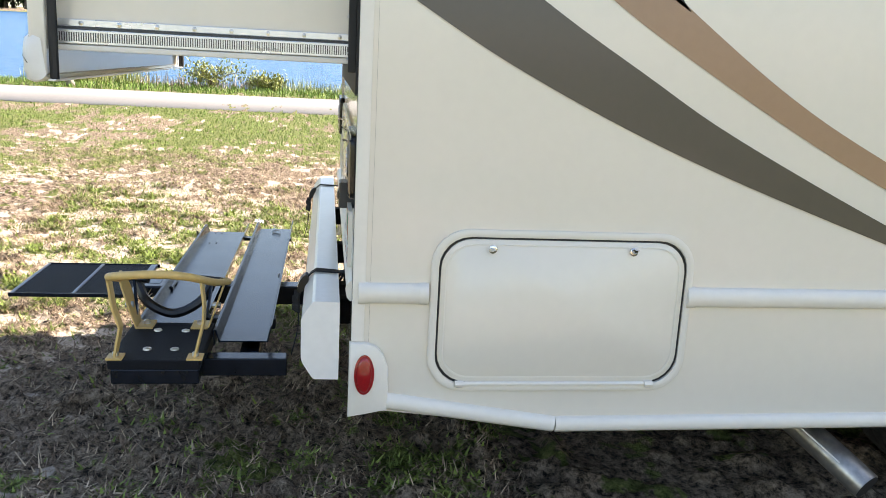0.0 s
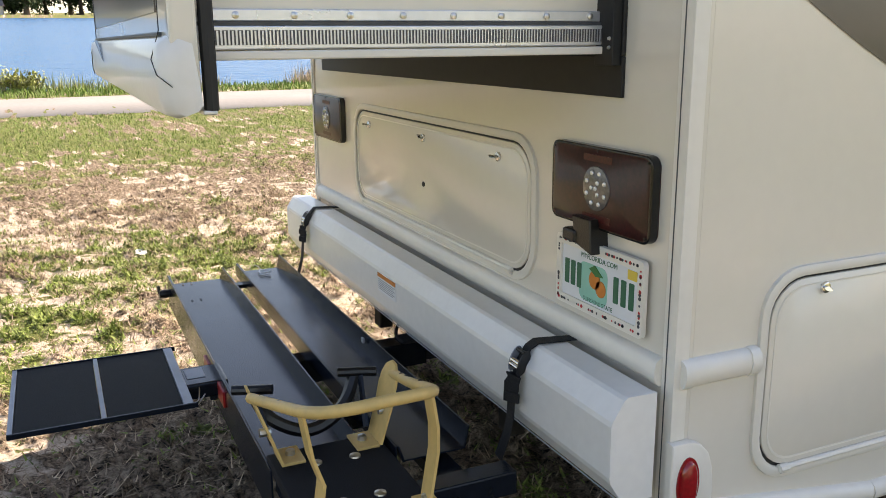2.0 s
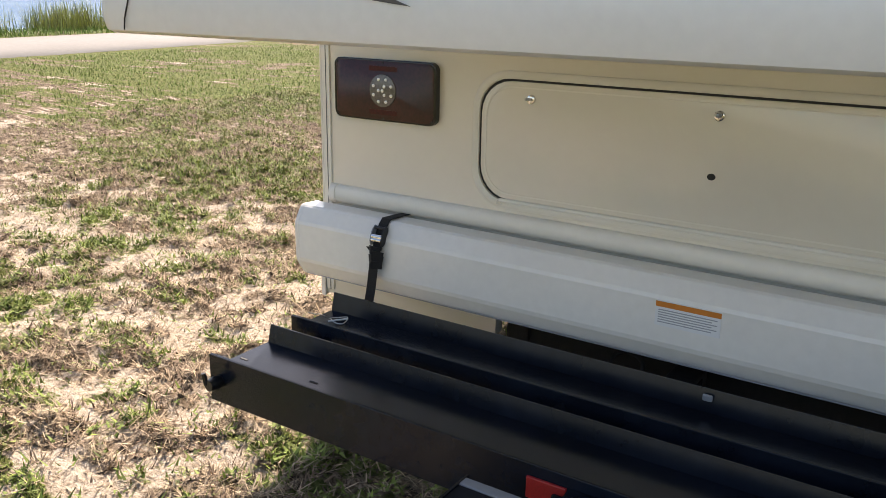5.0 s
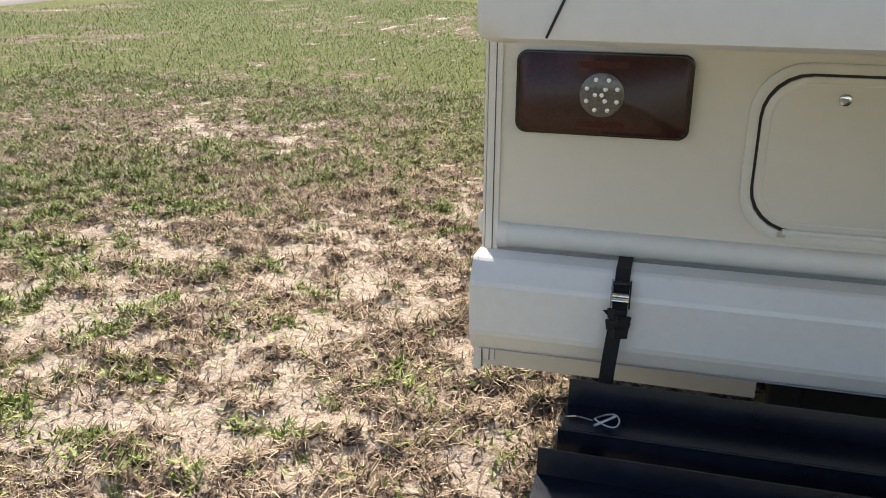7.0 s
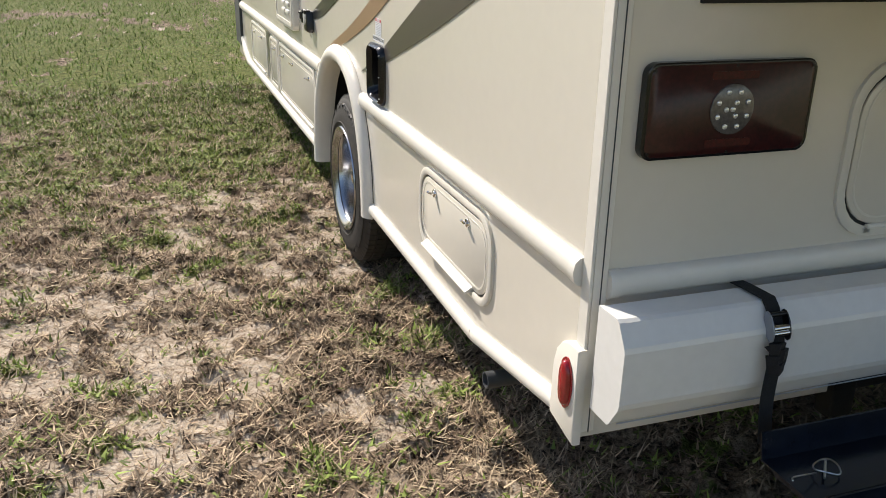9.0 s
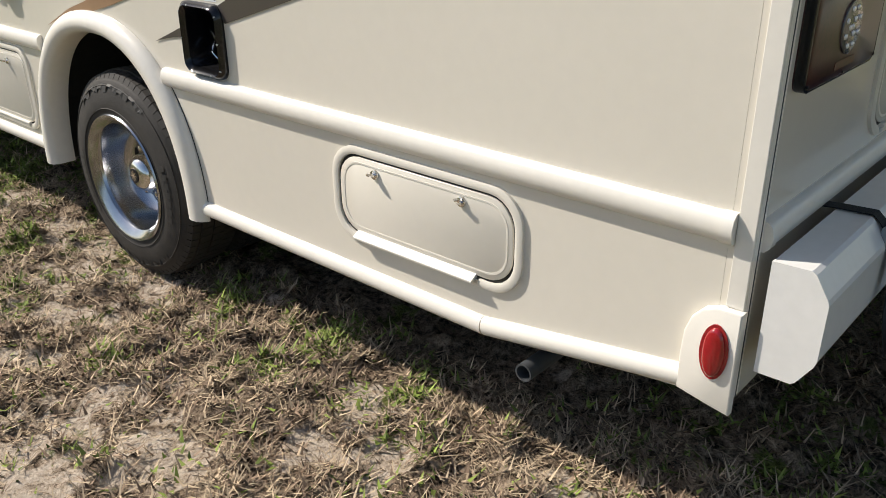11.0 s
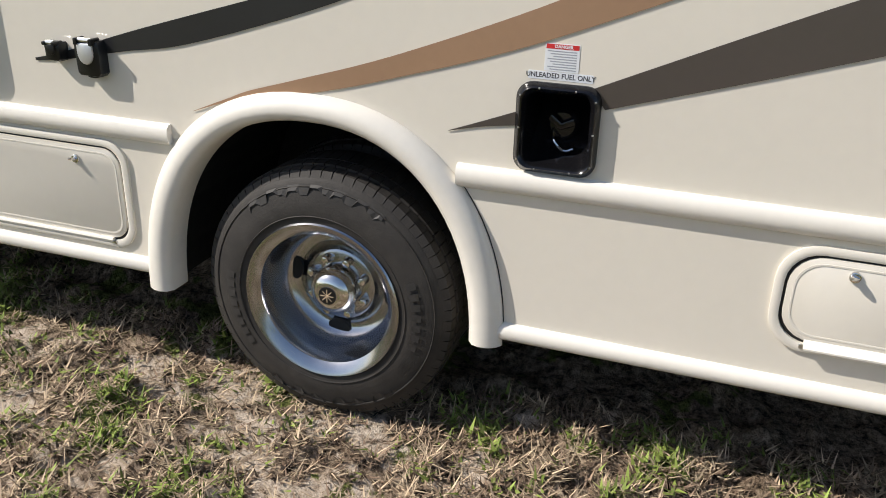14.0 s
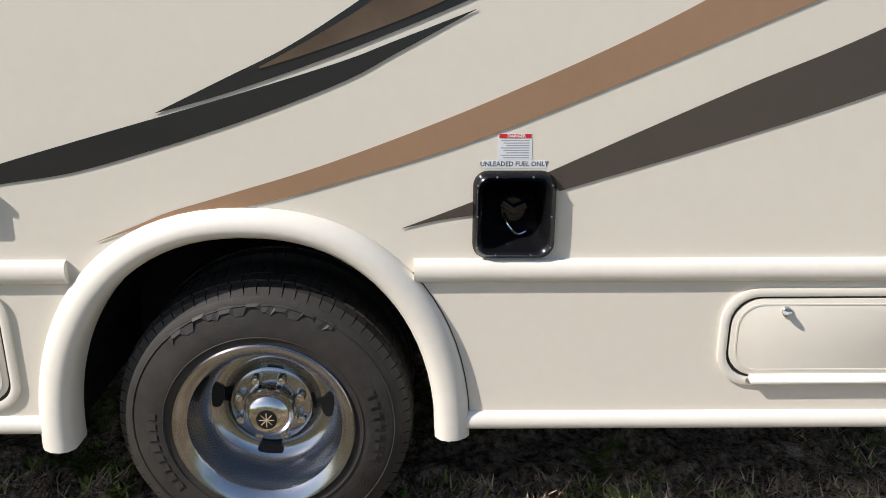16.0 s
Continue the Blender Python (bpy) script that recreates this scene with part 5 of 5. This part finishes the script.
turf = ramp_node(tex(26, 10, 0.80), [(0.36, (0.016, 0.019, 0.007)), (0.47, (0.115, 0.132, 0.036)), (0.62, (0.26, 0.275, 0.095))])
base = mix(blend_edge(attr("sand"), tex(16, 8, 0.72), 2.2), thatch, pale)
base = mix(blend_edge(attr("green"), tex(24, 8, 0.72), 2.4), base, turf)
l.new(base, p.inputs["Base Color"])
b = n.new("ShaderNodeBump")
b.inputs["Strength"].default_value, b.inputs["Distance"].default_value = 1.0, 0.03
l.new(tex(45, 8, 0.7), b.inputs["Height"])
l.new(b.outputs["Normal"], p.inputs["Normal"])
me.materials.append(g)

# ---- path, lake and far shore ----
ys = np.arange(-120, 160.1, 2.0)


def path_edge(y):
    return -13.2 - 0.006 * np.clip(y, 0, 40) ** 2 - 0.02 * np.clip(-y - 4, 0, 80) ** 1.3


cols = []
for off, dz in ((0.0, -0.06), (0.0, 0.012), (-1.8, 0.016), (-3.5, 0.012), (-3.5, -0.06)):
    px = path_edge(ys) + off
    cols.append(np.stack([px, ys, level(path_edge(ys) + off, ys) + dz], -1))
co = np.stack(cols, 1).reshape(-1, 3)
a = (np.arange(len(ys) - 1)[:, None] * 5 + np.arange(4)).ravel()
me = mesh_from("path", co, np.stack([a, a + 1, a + 6, a + 5], 1))
me.materials.append(CONCRETE)
tagged(new("path", me), "pale concrete lakeside path", "path", kind="structure")

w = bpy.data.materials.new("lake_water")
w.use_nodes = True
n, l = w.node_tree.nodes, w.node_tree.links
p = n["Principled BSDF"]
p.inputs["Base Color"].default_value = (0.033, 0.105, 0.215, 1)
p.inputs["Roughness"].default_value = 0.25
p.inputs["Specular IOR Level"].default_value = 0.16
co_out = n.new("ShaderNodeTexCoord").outputs["Object"]
mapping = n.new("ShaderNodeMapping")
mapping.inputs["Scale"].default_value = (1.0, 0.35, 1.0)
l.new(co_out, mapping.inputs["Vector"])
t = n.new("ShaderNodeTexNoise")
t.inputs["Scale"].default_value, t.inputs["Detail"].default_value = 2.2, 6
l.new(mapping.outputs[0], t.inputs["Vector"])
b = n.new("ShaderNodeBump")
b.inputs["Strength"].default_value, b.inputs["Distance"].default_value = 1.0, 0.25
l.new(t.outputs["Fac"], b.inputs["Height"])
l.new(b.outputs["Normal"], p.inputs["Normal"])
co = np.array([(x, y, water_level(x)) for x in (SHORE + 1.2, -320.0) for y in (-900.0, 900.0)])
me = mesh_from("water", co, np.array([[0, 1, 3, 2]]))
me.materials.append(w)
tagged(new("water", me), "blue rippled lake", "lake", kind="structure")


# ---- blades, reeds and leaves ----
def blades(name, x, y, z, length, width, lean, heading, mat, label, parent=None, kind="stuff", category="grass", simple=False):
    """Many blades in one mesh: one slim triangle each, or bent ones of two faces and a tip."""
    k = len(x)
    base = np.stack([x, y, z], -1)
    d = np.stack([np.cos(heading), np.sin(heading), np.zeros(k)], -1)
    side = np.stack([-np.sin(heading), np.cos(heading), np.zeros(k)], -1) * (width / 2)[:, None]
    up = np.zeros((k, 3))
    up[:, 2] = 1
    if simple:
        tip = base + (d * np.sin(lean)[:, None] + up * np.cos(lean)[:, None]) * length[:, None]
        co = np.stack([base - side, base + side, tip], 1).reshape(-1, 3)
        tris = np.arange(3 * k).reshape(-1, 3)
    else:
        mid = base + (d * np.sin(lean * 0.6)[:, None] + up * np.cos(lean * 0.6)[:, None]) * (length * 0.55)[:, None]
        tip = mid + (d * np.sin(lean)[:, None] + up * np.cos(lean)[:, None]) * (length * 0.45)[:, None]
        co = np.stack([base - side, base + side, mid + side * 0.8, mid - side * 0.8, tip], 1).reshape(-1, 3)
        o = (np.arange(k) * 5)[:, None]
        tris = np.concatenate([o + np.array([[0, 1, 2]]), o + np.array([[0, 2, 3]]), o + np.array([[3, 2, 4]])], 1).reshape(-1, 3)
    me = mesh_from(name, co, tris)
    me.materials.append(mat)
    ob = new(name, me)
    ob.parent = parent
    return tagged(ob, label, category, kind=kind)


rs = np.random.RandomState(5)


def scatter(count, x0, x1, y0, y1, keep):
    x, y = rs.uniform(x0, x1, count), rs.uniform(y0, y1, count)
    ok = rs.rand(count) < keep(x, y)
    return x[ok], y[ok]


def clump(x, y):
    """Fine clumps a hand wide."""
    return np.clip((rough_noise(x, y, 0.085, 71, 3) - 0.42) / 0.2, 0, 1)


def field(name, zones, keep, length, width, lean, mat, label, rise=0.0, clumped=True, pile=0.0):
    """Blades of one kind over several zones: (count, x0, x1, y0, y1)."""
    xs, ys = zip(*[scatter(c, x0, x1, y0, y1, keep) for c, x0, x1, y0, y1 in zones])
    x, y = np.concatenate(xs), np.concatenate(ys)
    k = len(x)
    size = rs.uniform(*length, k) * (0.5 + 0.7 * clump(x, y) if clumped else 1.0)
    blades(name, x, y, level(x, y) + rise + pile * rs.rand(k) * clump(x, y), size, rs.uniform(*width, k), rs.uniform(*lean, k), rs.uniform(0, 6.283, k), mat, label, simple=True)


NEAR = ((1000, -5.2, -0.9, -2.4, 3.4), (260, -1.2, 2.6, -2.6, 0.6), (260, -4.2, -0.6, 3.4, 6.5), (160, -7.5, -5.2, -3.5, 3.4), (190, -7.5, -4.2, 3.4, 6.5))
zone = lambda share: [(int(c * share), *rest) for c, *rest in NEAR]
field("grass", zone(400), lambda x, y: np.clip(0.05 * clump(x, y) + green_mask(x, y) * clump(x, y), 0, 1), (0.014, 0.040), (0.0065, 0.0135), (0.5, 1.6), BLADE_GREEN, "short green grass and low weeds", 0.0, True, 0.030)
field("upright_grass", zone(160), lambda x, y: np.clip(0.03 * (1 - sand_mask(x, y)) ** 3 + green_mask(x, y) * clump(x + 9, y), 0, 1), (0.018, 0.044), (0.0032, 0.0062), (0.3, 1.4), BLADE_GREEN, "longer green grass blades", -0.002)
# Pale straw thinned from x -1.1 on, deepening the motorhome's shade by colour.
field("dry_grass", zone(210), lambda x, y: (0.20 + 0.80 * clump(x + 3, y)) * (1 - 0.90 * sand_mask(x, y)) * (1 - 0.6 * np.clip((x + 1.1) / 0.5, 0, 1)), (0.024, 0.070), (0.0032, 0.0068), (0.8, 1.66), BLADE_DRY, "dry straw-coloured grass lying flat", 0.001, False, 0.022)
field("withered_grass", zone(220), lambda x, y: (0.10 + 0.90 * clump(x, y + 5)) * (1 - 0.90 * sand_mask(x, y)) * (1 - 0.65 * np.clip((y - 2.5) / 3.0, 0, 1)), (0.016, 0.046), (0.0045, 0.0095), (0.6, 1.60), BLADE_BROWN, "withered brown grass", 0.001, False, 0.018)
# farther lawn, coarser
off_path = lambda x, y: (x > path_edge(y) + 0.05) * ((x < -7.5) | (y + 2.6 * value_noise(x, y, 0.5, 83) > 5.9) | (y < -3.5))
field("lawn", [(260000, -13.2, 0.0, -8, 22)], lambda x, y: np.clip(0.04 + 0.8 * green_mask(x, y), 0, 1) * off_path(x, y), (0.03, 0.07), (0.007, 0.013), (0.3, 1.4), BLADE_LAWN, "mown lawn farther off", -0.003, False)
field("dry_lawn", [(75000, -13.0, 0.0, -8, 20)], lambda x, y: 0.9 * off_path(x, y) * (1 - green_mask(x, y)), (0.04, 0.10), (0.005, 0.010), (1.0, 1.6), BLADE_DRY, "dry lawn patches farther off", 0.0, False)
# bank behind the path
x, y = scatter(50000, -20.2, -16.6, -30, 45, lambda x, y: 1.0 * (x < path_edge(y) - 3.5))
k = len(x)
blades("bank_grass", x, y, terrain(x, y) - 0.01, rs.uniform(0.06, 0.18, k), rs.uniform(0.012, 0.022, k), rs.uniform(0.2, 1.2, k), rs.uniform(0, 6.283, k), BLADE_LAWN, "bright grass bank by the lake")


def reed_bed(y0, y1, height, count, mat, label, name="reed_bed", width=0.014):
    x = rs.normal(-19.3, 0.35, count)
    y = y0 + (y1 - y0) * rs.beta(1.6, 1.6, count)
    blades(name, x, y, np.maximum(terrain(x, y), water_level(x) - 0.05), height * rs.uniform(0.45, 1.15, count), rs.uniform(0.6, 1.4, count) * width, rs.uniform(0.05, 0.75, count), rs.uniform(0, 6.283, count), mat, label, category="reeds")


for y0, y1, h, c, mt in ((-16, -9, 0.55, 1500, REED), (-7.5, -4.5, 0.6, 1300, REED), (-4.8, -1.5, 0.4, 900, BLADE_DRY), (-2.2, 1.2, 0.45, 1300, REED), (1.0, 3.0, 0.35, 700, BLADE_DRY),
                         (4.5, 6.2, 0.55, 1000, BLADE_DRY), (5.5, 9.5, 0.55, 1500, REED), (10, 12, 0.8, 1200, REED), (11.5, 15, 0.5, 1200, REED), (16, 30, 0.5, 2500, REED)):
    reed_bed(y0, y1, h, c, mt, "reeds and tall weeds on the lake shore")


def shrub(x0, y0, r, h, count, label, mat=LEAF, size=0.05, name="shrub", category="shrub"):
    """A bush: bent stems and many small leaves in an uneven crown."""
    s = thing(name, label, category)
    z0 = float(terrain(x0, y0))
    rr = np.random.RandomState(int(abs(x0 * 31 + y0 * 17)) + 3)
    bm = bmesh.new()
    tips = []
    for k in range(9):
        a = rr.uniform(0, 6.283)
        reach = r * rr.uniform(0.3, 0.9)
        tip = (x0 + reach * math.cos(a), y0 + reach * math.sin(a), z0 + h * rr.uniform(0.55, 1.0))
        sweep(smooth_line([(x0, y0, z0 - 0.05), (x0 + 0.3 * reach * math.cos(a), y0 + 0.3 * reach * math.sin(a), z0 + 0.5 * h), tip], 3), circle(0.008 + 0.01 * h / 3, 5), up=(1, 0, 0.1), bm=bm)
        tips.append(tip)
    part("stem", bm, BARK, s)
    c = np.array(tips)[rr.randint(0, len(tips), count)]
    f = rr.rand(count)[:, None]
    pos = np.array([[x0, y0, z0 + 0.25 * h]]) * (1 - f ** 0.5) + c * f ** 0.5 + rr.normal(0, 0.14 * r, (count, 3))
    pos[:, 2] = np.maximum(pos[:, 2], z0 + 0.02)
    blades("leaf", pos[:, 0], pos[:, 1], pos[:, 2], rr.uniform(0.7, 1.5, count) * size, rr.uniform(0.35, 0.6, count) * size, rr.uniform(0.3, 2.6, count), rr.uniform(0, 6.283, count), mat, "", s, category="")
    return s


for x0, y0, r, h in ((-18.9, -6.2, 0.9, 0.75), (-18.8, -2.9, 1.1, 0.95), (-18.9, -1.6, 0.7, 0.7), (-19.0, 1.4, 0.6, 0.5), (-18.9, 8.3, 0.8, 0.7), (-19.0, 6.2, 0.5, 0.4), (-19.1, -9.5, 0.9, 0.7)):
    shrub(x0, y0, 0.9 * r, 0.58 * h, 900, "leafy green shrub on the lake shore", size=0.09)
# a small drooping tree on the bank
willow = shrub(-18.6, 6.70, 0.75, 1.30, 260, "small drooping willow sapling on the lake shore", size=0.10, name="willow_sapling", category="sapling")
hang = 450
a, q = rs.uniform(0, 6.283, hang), rs.rand(hang) ** 0.5
x, y = -18.6 + 0.8 * q * np.cos(a), 6.70 + 0.8 * q * np.sin(a)
z = float(terrain(-18.6, 6.70)) + 1.40 - 0.5 * q ** 2 - rs.rand(hang) * 0.7
blades("drooping_leaf", x, y, z, rs.uniform(0.12, 0.3, hang), rs.uniform(0.02, 0.035, hang), rs.uniform(2.2, 3.0, hang), a, LEAF, "", willow, category="")


def leaning_tree(points, r0, label):
    """A tree whose bent trunk leans over the path: limbs fork off its top and carry a loose crown."""
    s = thing("tree", label, "tree")
    rr = np.random.RandomState(12)
    line = smooth_line(points, 6)
    bm = bmesh.new()
    rows = []
    for i, q in enumerate(line):
        r = r0 * (1.25 - 0.25 * min(i / 6, 1)) * (1 - 0.4 * i / len(line))
        rows.append([bm.verts.new((q[0] + r * math.cos(k * 0.6283) * rr.uniform(0.93, 1.07), q[1] + r * math.sin(k * 0.6283) * rr.uniform(0.93, 1.07), q[2])) for k in range(10)])
    for a, b in zip(rows, rows[1:]):
        for i in range(10):
            bm.faces.new((a[i - 1], a[i], b[i], b[i - 1]))
    bm.faces.new(rows[-1])
    part("trunk", bm, TRUNK_BARK, s, smooth=True)
    top = Vector(line[-1])
    tips = []
    for k in range(7):
        a = 2 * math.pi * k / 7 + rr.uniform(-0.3, 0.3)
        tip = top + Vector((1.5 * math.cos(a), 1.5 * math.sin(a), rr.uniform(0.6, 1.7)))
        part("limb", sweep(smooth_line([tuple(top - Vector((0, 0, 0.15))), tuple(top.lerp(tip, 0.5) + Vector((0, 0, 0.2))), tuple(tip)], 4), circle(0.028, 6), up=(0.3, 0.2, 1)), TRUNK_BARK, s, smooth=True)
        tips.append(tip)
    tips = np.array([tuple(q) for q in tips])
    count = 3200
    pos = tips[rr.randint(0, 7, count)] * 0.8 + 0.2 * np.array(tuple(top)) + rr.normal(0, 0.42, (count, 3))
    pos[:, 2] = np.maximum(pos[:, 2], top.z + 0.2)
    blades("crown", pos[:, 0], pos[:, 1], pos[:, 2], rr.uniform(0.10, 0.2, count), rr.uniform(0.04, 0.08, count), rr.uniform(0.3, 2.6, count), rr.uniform(0, 6.283, count), LEAF, "", s, category="")


leaning_tree([(-17.4, -5.80, 0.12), (-17.4, -5.92, 0.39), (-17.4, -6.19, 1.07), (-17.42, -6.52, 1.92), (-17.5, -6.75, 3.0), (-17.5, -6.8, 3.7)], 0.105, "grey-barked tree leaning on the lake bank beside the path")


def far_tree(x0, y0, h, r, seed):
    """A tree on the far shore: trunk, limbs and a crown of clumped leaves."""
    s = thing("tree", "broad green tree on the far lake shore", "tree", group="trees on the far shore")
    z0 = float(terrain(x0, y0)) - 0.3
    rr = np.random.RandomState(seed)
    bm = bmesh.new()
    own = [(0.0, 0.5), (0.15 * h, 0.35), (0.5 * h, 0.22), (0.8 * h, 0.08)]
    lathe([(a, b * h / 9) for a, b in own], (x0, y0, z0), "z", 8, bm)
    part("trunk", bm, BARK, s)
    clumps = 34
    cc = rr.normal(0, 0.42, (clumps, 3)) * np.array([r, r, h * 0.33]) + np.array([x0, y0, z0 + h * 0.52])
    count = 2200
    pos = cc[rr.randint(0, clumps, count)] + rr.normal(0, 0.18 * r, (count, 3))
    pos[:, 2] = np.maximum(pos[:, 2], z0 + 0.4)
    blades("crown", pos[:, 0], pos[:, 1], pos[:, 2], rr.uniform(0.9, 1.8, count), rr.uniform(0.7, 1.4, count), rr.uniform(0.2, 2.8, count), rr.uniform(0, 6.283, count), FAR_LEAF, "", s, category="", simple=True)


tr = random.Random(4)
for k in range(96):
    far_tree(-330 - tr.uniform(0, 40), -230 + k * 5.2 + tr.uniform(-4, 4), tr.uniform(9, 20), tr.uniform(5.5, 9.5), 100 + k)
for y0, wd in ((-52, 14), (-18, 11), (60, 12), (104, 13)):
    house = thing("far_house", "pale low house on the far lake shore", "house", group="houses on the far shore")
    z0 = float(terrain(-335, y0)) - 0.2
    part("wall", box(-340, -332, y0 - wd / 2, y0 + wd / 2, z0, z0 + 3.0), FAR_WALL, house)
    own = bmesh.new()
    v = [own.verts.new(q) for q in ((-341, y0 - wd / 2 - 0.6, z0 + 3), (-331, y0 - wd / 2 - 0.6, z0 + 3), (-331, y0 + wd / 2 + 0.6, z0 + 3), (-341, y0 + wd / 2 + 0.6, z0 + 3), (-336, y0 - wd / 2, z0 + 5), (-336, y0 + wd / 2, z0 + 5))]
    for q in ((0, 1, 4), (2, 3, 5), (1, 2, 5, 4), (3, 0, 4, 5), (0, 3, 2, 1)):
        own.faces.new([v[i] for i in q])
    part("roof", own, FAR_ROOF, house)
    for k in range(3):
        yy = y0 - wd * 0.3 + k * wd * 0.3
        part("window", box(-332.02, -331.9, yy - 0.6, yy + 0.6, z0 + 1.0, z0 + 2.2), FAR_ROOF, house)

# a scrap of white paper lying on the sand
own = bmesh.new()
grid = [[own.verts.new((-3.42 + 0.022 * i, -0.63 + 0.018 * j, float(level(-3.36, -0.59)) + 0.022 + 0.010 * math.sin(1.7 * i + 0.9 * j))) for j in range(5)] for i in range(6)]
for i in range(5):
    for j in range(4):
        own.faces.new((grid[i][j], grid[i + 1][j], grid[i + 1][j + 1], grid[i][j + 1]))
own.normal_update()
bmesh.ops.solidify(own, geom=own.faces[:], thickness=0.001)
tagged(part("paper_scrap", own, STICKER, None, "", True), "crumpled white paper scrap on the sand", "litter")
